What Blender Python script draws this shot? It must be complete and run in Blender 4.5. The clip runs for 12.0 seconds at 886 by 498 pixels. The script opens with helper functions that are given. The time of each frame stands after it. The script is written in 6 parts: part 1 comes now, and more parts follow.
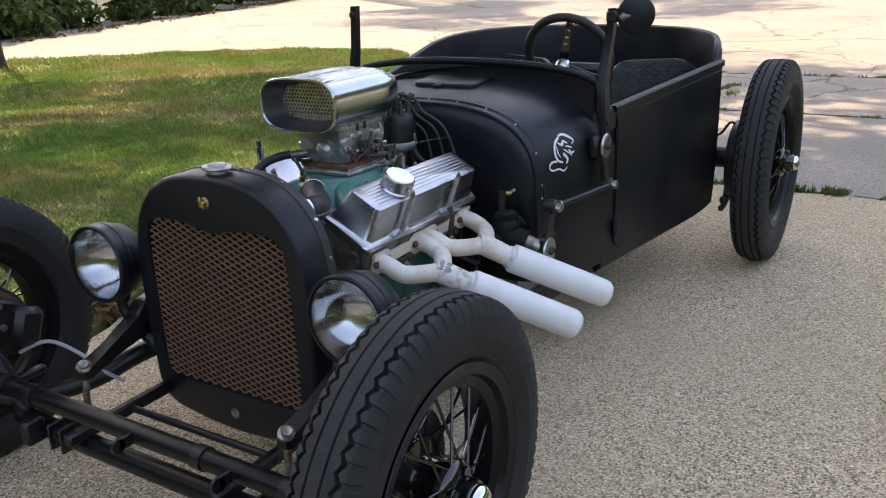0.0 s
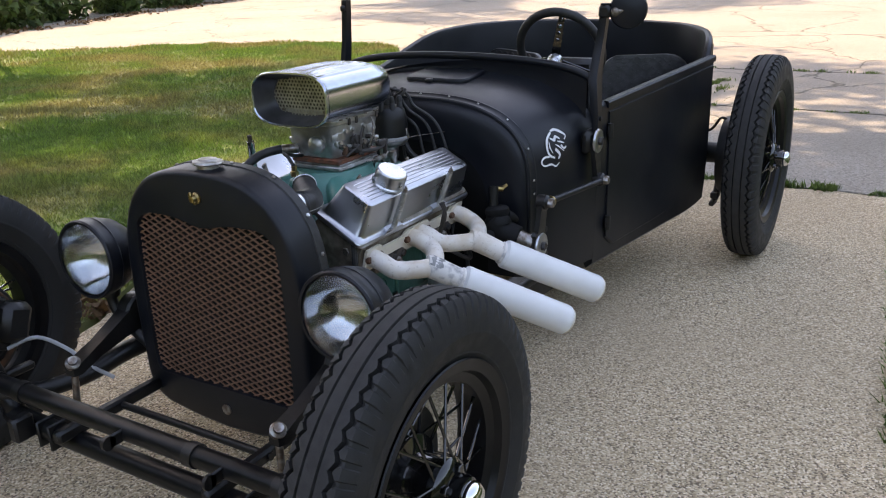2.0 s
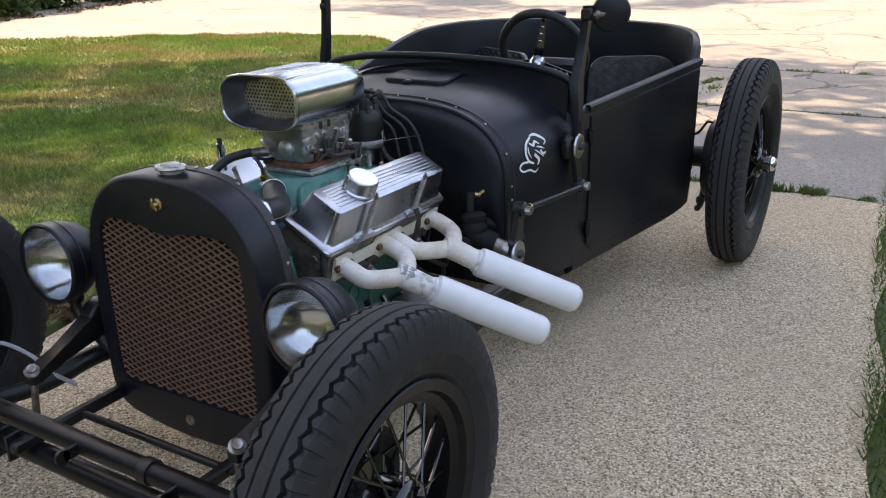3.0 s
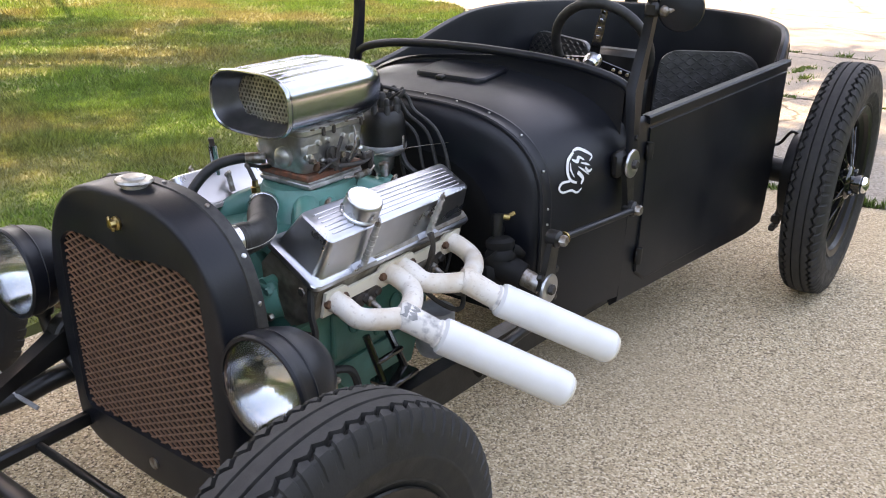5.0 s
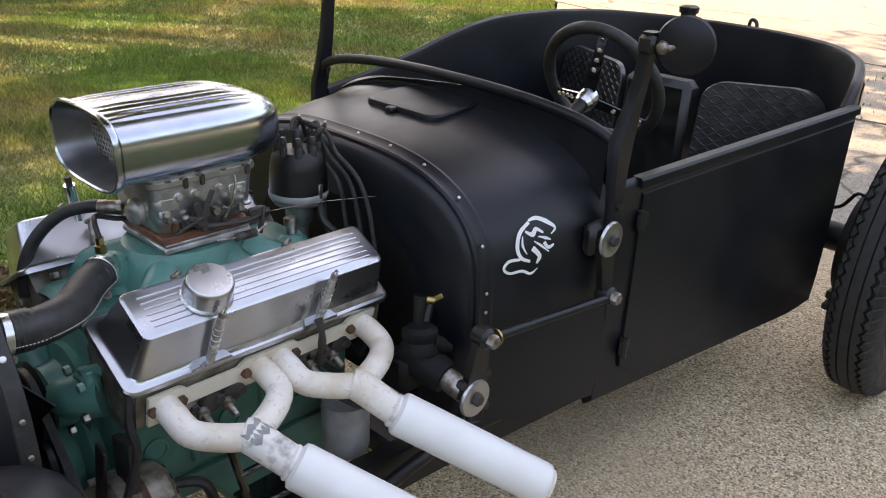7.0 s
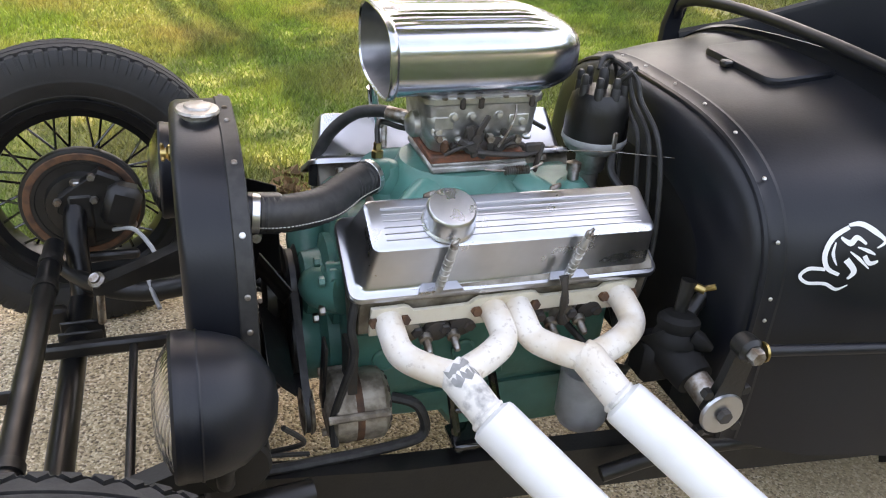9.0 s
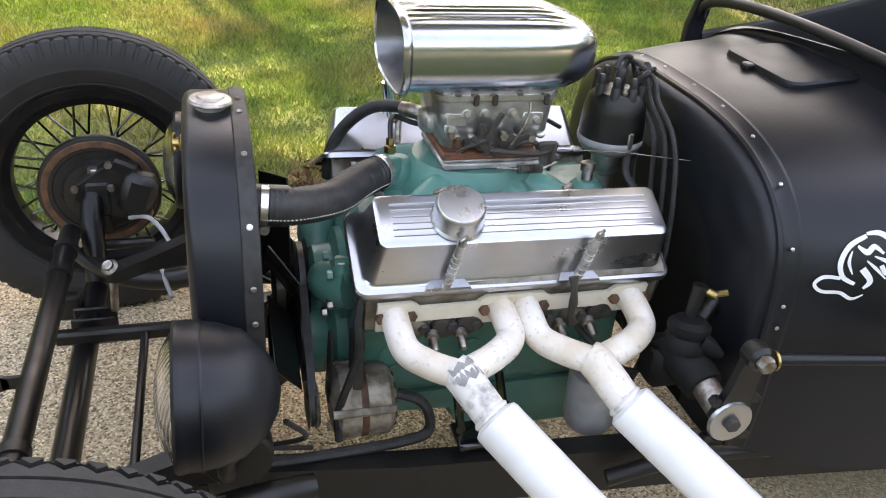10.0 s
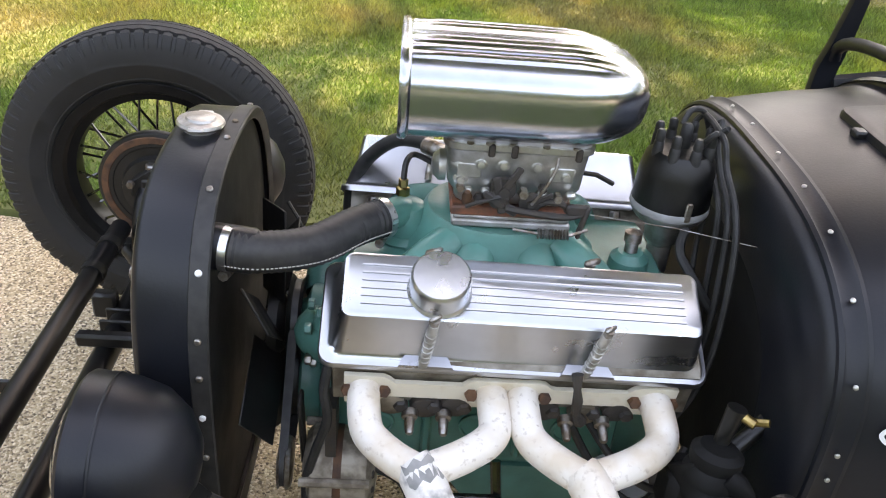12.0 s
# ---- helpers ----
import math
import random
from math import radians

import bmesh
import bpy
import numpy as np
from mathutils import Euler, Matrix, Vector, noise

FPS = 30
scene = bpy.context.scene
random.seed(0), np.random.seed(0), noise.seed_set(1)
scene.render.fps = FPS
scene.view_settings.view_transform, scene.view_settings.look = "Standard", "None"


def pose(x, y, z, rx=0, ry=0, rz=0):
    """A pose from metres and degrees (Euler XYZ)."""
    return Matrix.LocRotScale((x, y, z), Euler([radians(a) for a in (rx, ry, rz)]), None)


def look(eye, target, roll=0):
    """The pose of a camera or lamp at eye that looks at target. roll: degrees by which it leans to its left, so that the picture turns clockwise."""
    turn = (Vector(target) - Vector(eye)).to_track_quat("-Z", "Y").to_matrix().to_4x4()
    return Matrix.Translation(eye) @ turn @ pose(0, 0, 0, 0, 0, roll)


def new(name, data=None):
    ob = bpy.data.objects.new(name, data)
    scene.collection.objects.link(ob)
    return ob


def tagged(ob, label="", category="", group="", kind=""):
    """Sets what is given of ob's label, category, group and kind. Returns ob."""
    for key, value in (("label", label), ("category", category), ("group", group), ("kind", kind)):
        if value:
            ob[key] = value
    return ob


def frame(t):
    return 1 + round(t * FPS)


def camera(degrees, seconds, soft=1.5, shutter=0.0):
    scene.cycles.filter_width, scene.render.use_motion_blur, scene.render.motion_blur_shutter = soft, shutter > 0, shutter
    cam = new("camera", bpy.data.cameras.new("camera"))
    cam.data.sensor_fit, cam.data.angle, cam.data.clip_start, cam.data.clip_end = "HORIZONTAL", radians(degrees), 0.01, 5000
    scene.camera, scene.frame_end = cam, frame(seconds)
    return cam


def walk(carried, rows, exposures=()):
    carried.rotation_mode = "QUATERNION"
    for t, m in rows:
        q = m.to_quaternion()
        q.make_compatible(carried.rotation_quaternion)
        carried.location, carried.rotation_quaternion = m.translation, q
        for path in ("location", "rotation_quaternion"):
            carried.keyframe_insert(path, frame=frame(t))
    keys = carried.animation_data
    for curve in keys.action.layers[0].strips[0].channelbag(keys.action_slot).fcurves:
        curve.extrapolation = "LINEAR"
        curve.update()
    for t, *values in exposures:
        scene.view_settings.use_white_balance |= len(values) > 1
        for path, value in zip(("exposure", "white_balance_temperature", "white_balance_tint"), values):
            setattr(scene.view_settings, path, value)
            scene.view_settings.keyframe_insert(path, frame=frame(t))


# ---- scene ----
cam = camera(56.0, 12.0, soft=1.1)
PATH = [
    (0, (-0.884, -1.321, 1.152), (0.716, -0.318, 0.493), -2.4),
    (0.5, (-0.885, -1.327, 1.152), (0.729, -0.349, 0.489), -2.4),
    (1, (-0.88, -1.324, 1.147), (0.734, -0.356, 0.471), -2.1),
    (1.5, (-0.882, -1.314, 1.149), (0.731, -0.338, 0.479), -1.9),
    (2, (-0.881, -1.311, 1.153), (0.728, -0.332, 0.48), -2.1),
    (2.5, (-0.875, -1.315, 1.157), (0.746, -0.365, 0.472), -1.7),
    (3, (-0.804, -1.327, 1.17), (0.806, -0.361, 0.48), -1.3),
    (3.2, (-0.756, -1.338, 1.163), (0.822, -0.325, 0.469), -1.5),
    (4.8, (-0.514, -1.267, 1.187), (0.939, -0.166, 0.364), 1.1),
    (5, (-0.467, -1.253, 1.202), (1.026, -0.164, 0.435), 0.5),
    (5.5, (-0.342, -1.24, 1.211), (1.143, -0.159, 0.419), -0.8),
    (6, (-0.16, -1.281, 1.234), (1.279, -0.103, 0.499), -0.6),
    (6.5, (-0.023, -1.306, 1.231), (1.329, -0.042, 0.473), 0.4),
    (7, (0.101, -1.246, 1.228), (1.429, 0.013, 0.423), 2.4),
    (7.5, (0.18, -1.21, 1.216), (1.296, 0.183, 0.313), 1.5),
    (7.7, (0.21, -1.217, 1.206), (1.188, 0.254, 0.269), 1.8),
    (9.3, (0.32, -1.241, 1.193), (0.867, 0.424, 0.229), 4.2),
    (9.5, (0.32, -1.24, 1.198), (0.864, 0.423, 0.229), 4.5),
    (10, (0.339, -1.239, 1.191), (0.848, 0.432, 0.215), 4.6),
    (10.5, (0.374, -1.173, 1.189), (0.869, 0.498, 0.208), 5.6),
    (11, (0.435, -1.092, 1.199), (0.894, 0.595, 0.227), 5.8),
    (11.5, (0.5, -1.067, 1.204), (0.79, 0.634, 0.192), 4.8),
    (12, (0.607, -1.071, 1.212), (0.724, 0.643, 0.186), 5.2),
]
walk(cam, [(t, look(eye, target, roll)) for t, eye, target, roll in PATH],
     [(0.0, 2.2, 8800, 20), (3.0, 2.25, 8800, 20), (5.0, 2.92, 10000, 22), (5.5, 2.48, 9900, 21), (6.0, 2.48, 9800, 20), (6.5, 2.35, 10000, 20), (7.0, 2.48, 10200, 21), (7.5, 2.68, 10300, 21), (9.5, 3.12, 10900, 20), (12.0, 3.12, 10900, 20)])


# ---- light ----
world = bpy.data.worlds.new("sky")
scene.world = world
world.use_nodes = True
wn = world.node_tree.nodes
sky = wn.new("ShaderNodeTexSky")
sky.sky_type = "NISHITA"
sky.sun_disc = False
SUN = Vector((0.30, 0.72, 1.0)).normalized()
sky.sun_elevation = math.asin(SUN.z)
sky.sun_rotation = math.atan2(SUN.x, SUN.y)
wn["Background"].inputs[1].default_value = 0.15
world.node_tree.links.new(sky.outputs[0], wn["Background"].inputs[0])
lamp = bpy.data.lights.new("sun", "SUN")
lamp.energy, lamp.angle, lamp.color = 2.1, radians(0.6), (1.0, 0.94, 0.84)
sun = new("sun", lamp)
sun.matrix_world = look(SUN * 40, (0, 0, 0))


# ---- materials ----
def material(name, color, rough=0.5, metal=0.0, color2=None, scale=30.0, mix=0.5, bump=0.0, bump_scale=200.0,
             coat=0.0, spec=0.5, rough2=None, detail=6.0, big=None, big_scale=2.0, island=0.0, transl=0.0):
    """A Principled material with noise between two colours, a second larger variation, roughness variation and bump."""
    m = bpy.data.materials.new(name)
    m.use_nodes = True
    n, l = m.node_tree.nodes, m.node_tree.links
    p = n["Principled BSDF"]
    p.inputs["Base Color"].default_value = (*color, 1)
    p.inputs["Roughness"].default_value = rough
    p.inputs["Metallic"].default_value = metal
    p.inputs["Coat Weight"].default_value = coat
    p.inputs["Specular IOR Level"].default_value = spec
    tc = n.new("ShaderNodeTexCoord")
    last = None
    if color2:
        t = n.new("ShaderNodeTexNoise")
        t.inputs["Scale"].default_value, t.inputs["Detail"].default_value = scale, detail
        l.new(tc.outputs["Object"], t.inputs["Vector"])
        r = n.new("ShaderNodeValToRGB")
        r.color_ramp.elements[0].position, r.color_ramp.elements[1].position = mix - 0.12, mix + 0.12
        r.color_ramp.elements[0].color, r.color_ramp.elements[1].color = (*color, 1), (*color2, 1)
        l.new(t.outputs["Fac"], r.inputs["Fac"])
        last = r.outputs["Color"]
        if rough2 is not None:
            q = n.new("ShaderNodeMapRange")
            q.inputs["From Min"].default_value, q.inputs["From Max"].default_value = mix - 0.15, mix + 0.15
            q.inputs["To Min"].default_value, q.inputs["To Max"].default_value = rough, rough2
            l.new(t.outputs["Fac"], q.inputs["Value"])
            l.new(q.outputs[0], p.inputs["Roughness"])
    if big:
        t2 = n.new("ShaderNodeTexNoise")
        t2.inputs["Scale"].default_value, t2.inputs["Detail"].default_value = big_scale, 4.0
        l.new(tc.outputs["Object"], t2.inputs["Vector"])
        q2 = n.new("ShaderNodeMapRange")
        q2.inputs["From Min"].default_value, q2.inputs["From Max"].default_value = 0.42, 0.62
        l.new(t2.outputs["Fac"], q2.inputs["Value"])
        mx = n.new("ShaderNodeMix")
        mx.data_type = "RGBA"
        l.new(q2.outputs[0], mx.inputs["Factor"])
        if last:
            l.new(last, mx.inputs["A"])
        else:
            mx.inputs["A"].default_value = (*color, 1)
        mx.inputs["B"].default_value = (*big, 1)
        last = mx.outputs["Result"]
    if island:
        g = n.new("ShaderNodeNewGeometry")
        hsv = n.new("ShaderNodeHueSaturation")
        q3 = n.new("ShaderNodeMapRange")
        q3.inputs["To Min"].default_value, q3.inputs["To Max"].default_value = 1 - island, 1 + island
        l.new(g.outputs["Random Per Island"], q3.inputs["Value"])
        l.new(q3.outputs[0], hsv.inputs["Value"])
        if last:
            l.new(last, hsv.inputs["Color"])
        else:
            hsv.inputs["Color"].default_value = (*color, 1)
        last = hsv.outputs["Color"]
    if last:
        l.new(last, p.inputs["Base Color"])
    if bump:
        t3 = n.new("ShaderNodeTexNoise")
        t3.inputs["Scale"].default_value, t3.inputs["Detail"].default_value = bump_scale, 5.0
        l.new(tc.outputs["Object"], t3.inputs["Vector"])
        b = n.new("ShaderNodeBump")
        b.inputs["Strength"].default_value, b.inputs["Distance"].default_value = bump, 0.004
        l.new(t3.outputs["Fac"], b.inputs["Height"])
        l.new(b.outputs["Normal"], p.inputs["Normal"])
    if transl:
        tr = n.new("ShaderNodeBsdfTranslucent")
        if last:
            l.new(last, tr.inputs["Color"])
        else:
            tr.inputs["Color"].default_value = (*color, 1)
        ms = n.new("ShaderNodeMixShader")
        ms.inputs[0].default_value = transl
        l.new(p.outputs[0], ms.inputs[1])
        l.new(tr.outputs[0], ms.inputs[2])
        l.new(ms.outputs[0], n["Material Output"].inputs["Surface"])
    return m


def aggregate(name, tones, scale, rough=0.9, stain=(0.2, 0.18, 0.15), stain_scale=0.9, relief=0.45, cracks=0.0):
    """Exposed aggregate: small stones of several tones in a worn binder."""
    m = bpy.data.materials.new(name)
    m.use_nodes = True
    n, l = m.node_tree.nodes, m.node_tree.links
    p = n["Principled BSDF"]
    p.inputs["Roughness"].default_value = rough
    tc = n.new("ShaderNodeTexCoord")
    v = n.new("ShaderNodeTexVoronoi")
    v.inputs["Scale"].default_value = scale
    l.new(tc.outputs["Object"], v.inputs["Vector"])
    sep = n.new("ShaderNodeSeparateColor")
    l.new(v.outputs["Color"], sep.inputs[0])
    r = n.new("ShaderNodeValToRGB")
    r.color_ramp.interpolation = "CONSTANT"
    e = r.color_ramp.elements
    e[0].color, e[0].position = (*tones[0], 1), 0.0
    e[1].color, e[1].position = (*tones[1], 1), 1.0 / len(tones)
    for k in range(2, len(tones)):
        q = e.new(k / len(tones))
        q.color = (*tones[k], 1)
    l.new(sep.outputs[0], r.inputs["Fac"])
    t = n.new("ShaderNodeTexNoise")
    t.inputs["Scale"].default_value, t.inputs["Detail"].default_value = stain_scale, 7.0
    l.new(tc.outputs["Object"], t.inputs["Vector"])
    q = n.new("ShaderNodeMapRange")
    q.inputs["From Min"].default_value, q.inputs["From Max"].default_value = 0.45, 0.75
    q.inputs["To Max"].default_value = 0.6
    l.new(t.outputs["Fac"], q.inputs["Value"])
    mx = n.new("ShaderNodeMix")
    mx.data_type = "RGBA"
    l.new(q.outputs[0], mx.inputs["Factor"])
    l.new(r.outputs["Color"], mx.inputs["A"])
    mx.inputs["B"].default_value = (*stain, 1)
    last = mx.outputs["Result"]
    if cracks:
        wn2 = n.new("ShaderNodeTexNoise")
        wn2.inputs["Scale"].default_value, wn2.inputs["Detail"].default_value = 1.6, 8.0
        l.new(tc.outputs["Object"], wn2.inputs["Vector"])
        wv = n.new("ShaderNodeVectorMath")
        wv.operation = "MULTIPLY_ADD"
        wv.inputs[1].default_value = (0.9, 0.9, 0.0)
        l.new(wn2.outputs["Color"], wv.inputs[0])
        l.new(tc.outputs["Object"], wv.inputs[2])
        cv = n.new("ShaderNodeTexVoronoi")
        cv.feature = "DISTANCE_TO_EDGE"
        cv.inputs["Scale"].default_value = cracks
        l.new(wv.outputs[0], cv.inputs["Vector"])
        cq = n.new("ShaderNodeMapRange")
        cq.inputs["From Min"].default_value, cq.inputs["From Max"].default_value = 0.002, 0.009
        l.new(cv.outputs["Distance"], cq.inputs["Value"])
        cm = n.new("ShaderNodeMix")
        cm.data_type = "RGBA"
        cm.inputs["A"].default_value = (0.10, 0.09, 0.07, 1)
        l.new(cq.outputs[0], cm.inputs["Factor"])
        l.new(last, cm.inputs["B"])
        last = cm.outputs["Result"]
    l.new(last, p.inputs["Base Color"])
    b = n.new("ShaderNodeBump")
    b.inputs["Strength"].default_value, b.inputs["Distance"].default_value = relief, 0.003
    b.invert = True
    l.new(v.outputs["Distance"], b.inputs["Height"])
    l.new(b.outputs["Normal"], p.inputs["Normal"])
    return m


BLACK = material("satin_black_paint", (0.0055, 0.0066, 0.0098), 0.34, color2=(0.008, 0.0094, 0.013), scale=7, rough2=0.45, bump=0.05, bump_scale=260, spec=0.40)
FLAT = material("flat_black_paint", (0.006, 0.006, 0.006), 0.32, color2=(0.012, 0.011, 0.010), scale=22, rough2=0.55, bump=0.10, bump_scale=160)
# Deep matt black; on the firewall panel it stands in for shade.
DEEPMATT = material("deep_matt_black", (0.004, 0.004, 0.004), 0.6, color2=(0.007, 0.007, 0.007), scale=14, rough2=0.75, spec=0.25, bump=0.08, bump_scale=140)
GLOSS = material("gloss_black_enamel", (0.006, 0.006, 0.006), 0.12, coat=0.6)
RIMBLACK = material("black_wheel_enamel", (0.005, 0.005, 0.006), 0.28, color2=(0.008, 0.008, 0.008), scale=30, rough2=0.4, spec=0.3)
RUBBER = material("tyre_rubber", (0.011, 0.011, 0.011), 0.55, color2=(0.022, 0.021, 0.020), scale=40, rough2=0.8, bump=0.12, bump_scale=300)
HOSE = material("black_hose_rubber", (0.016, 0.016, 0.016), 0.55, color2=(0.03, 0.029, 0.028), scale=60)
CHROME = material("chrome", (0.82, 0.83, 0.85), 0.05, 1.0)
BRIGHT = material("bright_polished_aluminium", (0.54, 0.58, 0.655), 0.19, 1.0, color2=(0.49, 0.52, 0.585), scale=14, rough2=0.25)
ALLOY = material("clean_cast_alloy", (0.60, 0.595, 0.575), 0.30, 0.88, color2=(0.44, 0.425, 0.39), scale=45, rough2=0.48, bump=0.12, bump_scale=170)
CAPMETAL = material("brushed_chrome", (0.70, 0.71, 0.73), 0.24, 1.0, color2=(0.62, 0.63, 0.65), scale=30, rough2=0.34)
DUST = material("dusty_tread_rubber", (0.023, 0.022, 0.0215), 0.75, color2=(0.040, 0.038, 0.036), scale=60, rough2=0.9, bump=0.15, bump_scale=300)
GRIME = material("grimy_cast_alloy", (0.40, 0.35, 0.285), 0.5, 0.45, color2=(0.19, 0.155, 0.12), scale=40, rough2=0.7, bump=0.15, bump_scale=150)
POLISH = material("polished_aluminium", (0.56, 0.57, 0.595), 0.27, 1.0, color2=(0.51, 0.52, 0.54), scale=18, rough2=0.34)
# Scoop mouth metal, toned much darker than BRIGHT on the outer shell.
MOUTH = material("dark_grey_satin_metal", (0.24, 0.24, 0.245), 0.36, 1.0, color2=(0.19, 0.19, 0.195), scale=20, rough2=0.46)
CAST = material("cast_aluminium", (0.56, 0.555, 0.54), 0.38, 1.0, color2=(0.36, 0.34, 0.31), scale=35, rough2=0.6, bump=0.15, bump_scale=180)
STEEL = material("plated_steel", (0.42, 0.41, 0.39), 0.35, 1.0, color2=(0.22, 0.17, 0.13), scale=60, rough2=0.6)
HEAD = material("greasy_head_iron", (0.30, 0.27, 0.225), 0.42, 0.6, color2=(0.15, 0.12, 0.09), scale=28, rough2=0.65, bump=0.2, bump_scale=120)
IRON = material("dark_iron", (0.030, 0.028, 0.027), 0.5, color2=(0.052, 0.040, 0.032), scale=45, rough2=0.7, bump=0.2, bump_scale=140)
TEAL = material("teal_engine_enamel", (0.055, 0.235, 0.195), 0.30, color2=(0.06, 0.20, 0.165), scale=20, rough2=0.45, big=(0.04, 0.165, 0.135), big_scale=9, bump=0.12, bump_scale=110)
WHITE = material("white_ceramic_paint", (0.80, 0.795, 0.78), 0.36, color2=(0.76, 0.75, 0.73), scale=14, bump=0.03, bump_scale=200)
HEADER = material("heat_stained_white_paint", (0.77, 0.71, 0.64), 0.5, color2=(0.28, 0.19, 0.13), scale=110, mix=0.70, big=(0.66, 0.55, 0.43), big_scale=16, rough2=0.7, bump=0.08, bump_scale=160)
SCUFF = material("scorched_bare_patch", (0.75, 0.71, 0.66), 0.55, color2=(0.30, 0.285, 0.27), scale=55, mix=0.60, rough2=0.5)
BARE = material("bare_grey_patch", (0.24, 0.24, 0.23), 0.55, 0.3, color2=(0.32, 0.31, 0.30), scale=60)
CREAM = material("cream_flange_paint", (0.72, 0.65, 0.53), 0.5, color2=(0.55, 0.42, 0.28), scale=26, mix=0.66, bump=0.1, bump_scale=150)
COPPER = material("brown_grille_paint", (0.27, 0.145, 0.095), 0.5, color2=(0.19, 0.10, 0.068), scale=50)
RUST = material("rusty_steel", (0.16, 0.075, 0.04), 0.7, 0.3, color2=(0.075, 0.04, 0.028), scale=35, bump=0.15, bump_scale=150)
BRASS = material("brass", (0.55, 0.40, 0.16), 0.32, 1.0, color2=(0.33, 0.23, 0.10), scale=70)
GASKET = material("orange_gasket", (0.24, 0.075, 0.036), 0.6, color2=(0.11, 0.048, 0.03), scale=60)
BUFF = material("worn_buff_primer", (0.36, 0.33, 0.26), 0.6, color2=(0.16, 0.15, 0.12), scale=24, rough2=0.8)
GREY = material("grey_filter_paint", (0.42, 0.43, 0.44), 0.4, color2=(0.30, 0.30, 0.30), scale=20)
THREAD = material("pale_thread", (0.45, 0.43, 0.38), 0.8)
DECAL = material("white_decal_vinyl", (0.80, 0.80, 0.80), 0.45)
BARK = material("bark", (0.10, 0.075, 0.05), 0.9, color2=(0.05, 0.038, 0.028), scale=14, bump=0.9, bump_scale=22)
LEAF = material("leaf", (0.055, 0.12, 0.025), 0.55, color2=(0.10, 0.16, 0.03), scale=0.8, island=0.45, transl=0.35)
SHRUB = material("shrub_leaf", (0.045, 0.095, 0.022), 0.6, color2=(0.09, 0.13, 0.03), scale=1.2, island=0.5, transl=0.25)
GRASS = material("grass_blade", (0.150, 0.240, 0.042), 0.6, color2=(0.115, 0.205, 0.034), scale=3.0, big=(0.25, 0.225, 0.075), big_scale=0.9, island=0.5, transl=0.3)
TURF = material("turf_soil", (0.105, 0.165, 0.035), 0.95, color2=(0.13, 0.16, 0.045), scale=14, big=(0.18, 0.175, 0.07), big_scale=0.9, bump=0.6, bump_scale=60)
WEED = material("weed_blade", (0.085, 0.15, 0.032), 0.6, color2=(0.12, 0.165, 0.04), scale=4.0, island=0.4, transl=0.35)
EARTH = material("earth", (0.055, 0.055, 0.045), 0.95, color2=(0.045, 0.055, 0.03), scale=1.5, bump=0.5, bump_scale=20)
DEADLEAF = material("dry_leaf", (0.22, 0.13, 0.06), 0.8, color2=(0.14, 0.075, 0.035), scale=30, island=0.4)
DRIVE = aggregate("exposed_aggregate", [(0.60, 0.455, 0.285), (0.48, 0.355, 0.22), (0.72, 0.575, 0.395), (0.38, 0.275, 0.165), (0.56, 0.42, 0.26), (0.52, 0.41, 0.275), (0.16, 0.115, 0.075), (0.68, 0.54, 0.37), (0.83, 0.70, 0.51), (0.41, 0.30, 0.185), (0.25, 0.18, 0.115)], 215.0, relief=0.8, stain=(0.45, 0.34, 0.22))
SLAB = aggregate("weathered_concrete", [(0.31, 0.27, 0.225), (0.26, 0.225, 0.185), (0.35, 0.31, 0.265), (0.21, 0.18, 0.145), (0.29, 0.25, 0.205)], 110.0, stain=(0.20, 0.175, 0.14), stain_scale=0.6, cracks=0.42)
ROUGHGRASS = material("rough_turf", (0.055, 0.08, 0.022), 0.95, color2=(0.085, 0.09, 0.035), scale=9, bump=0.6, bump_scale=60)
PLATE = material("black_tread_plate", (0.085, 0.085, 0.086), 0.30, 0.6, color2=(0.05, 0.05, 0.05), scale=30)


def lens_glass():
    m = bpy.data.materials.new("headlamp_glass")
    m.use_nodes = True
    p = m.node_tree.nodes["Principled BSDF"]
    p.inputs["Base Color"].default_value = (0.95, 0.96, 0.96, 1)
    p.inputs["Roughness"].default_value = 0.06
    p.inputs["Transmission Weight"].default_value = 1.0
    p.inputs["IOR"].default_value = 1.45
    n, l = m.node_tree.nodes, m.node_tree.links
    tc = n.new("ShaderNodeTexCoord")
    w = n.new("ShaderNodeTexWave")
    w.bands_direction = "Y"
    w.inputs["Scale"].default_value, w.inputs["Distortion"].default_value = 46.0, 0.0
    l.new(tc.outputs["Object"], w.inputs["Vector"])
    b = n.new("ShaderNodeBump")
    b.inputs["Strength"].default_value, b.inputs["Distance"].default_value = 0.035, 0.003
    l.new(w.outputs["Fac"], b.inputs["Height"])
    l.new(b.outputs["Normal"], p.inputs["Normal"])
    return m


GLASS = lens_glass()
REFLECT = material("silvered_reflector", (0.62, 0.64, 0.66), 0.12, 1.0, color2=(0.55, 0.57, 0.58), scale=30, rough2=0.2)


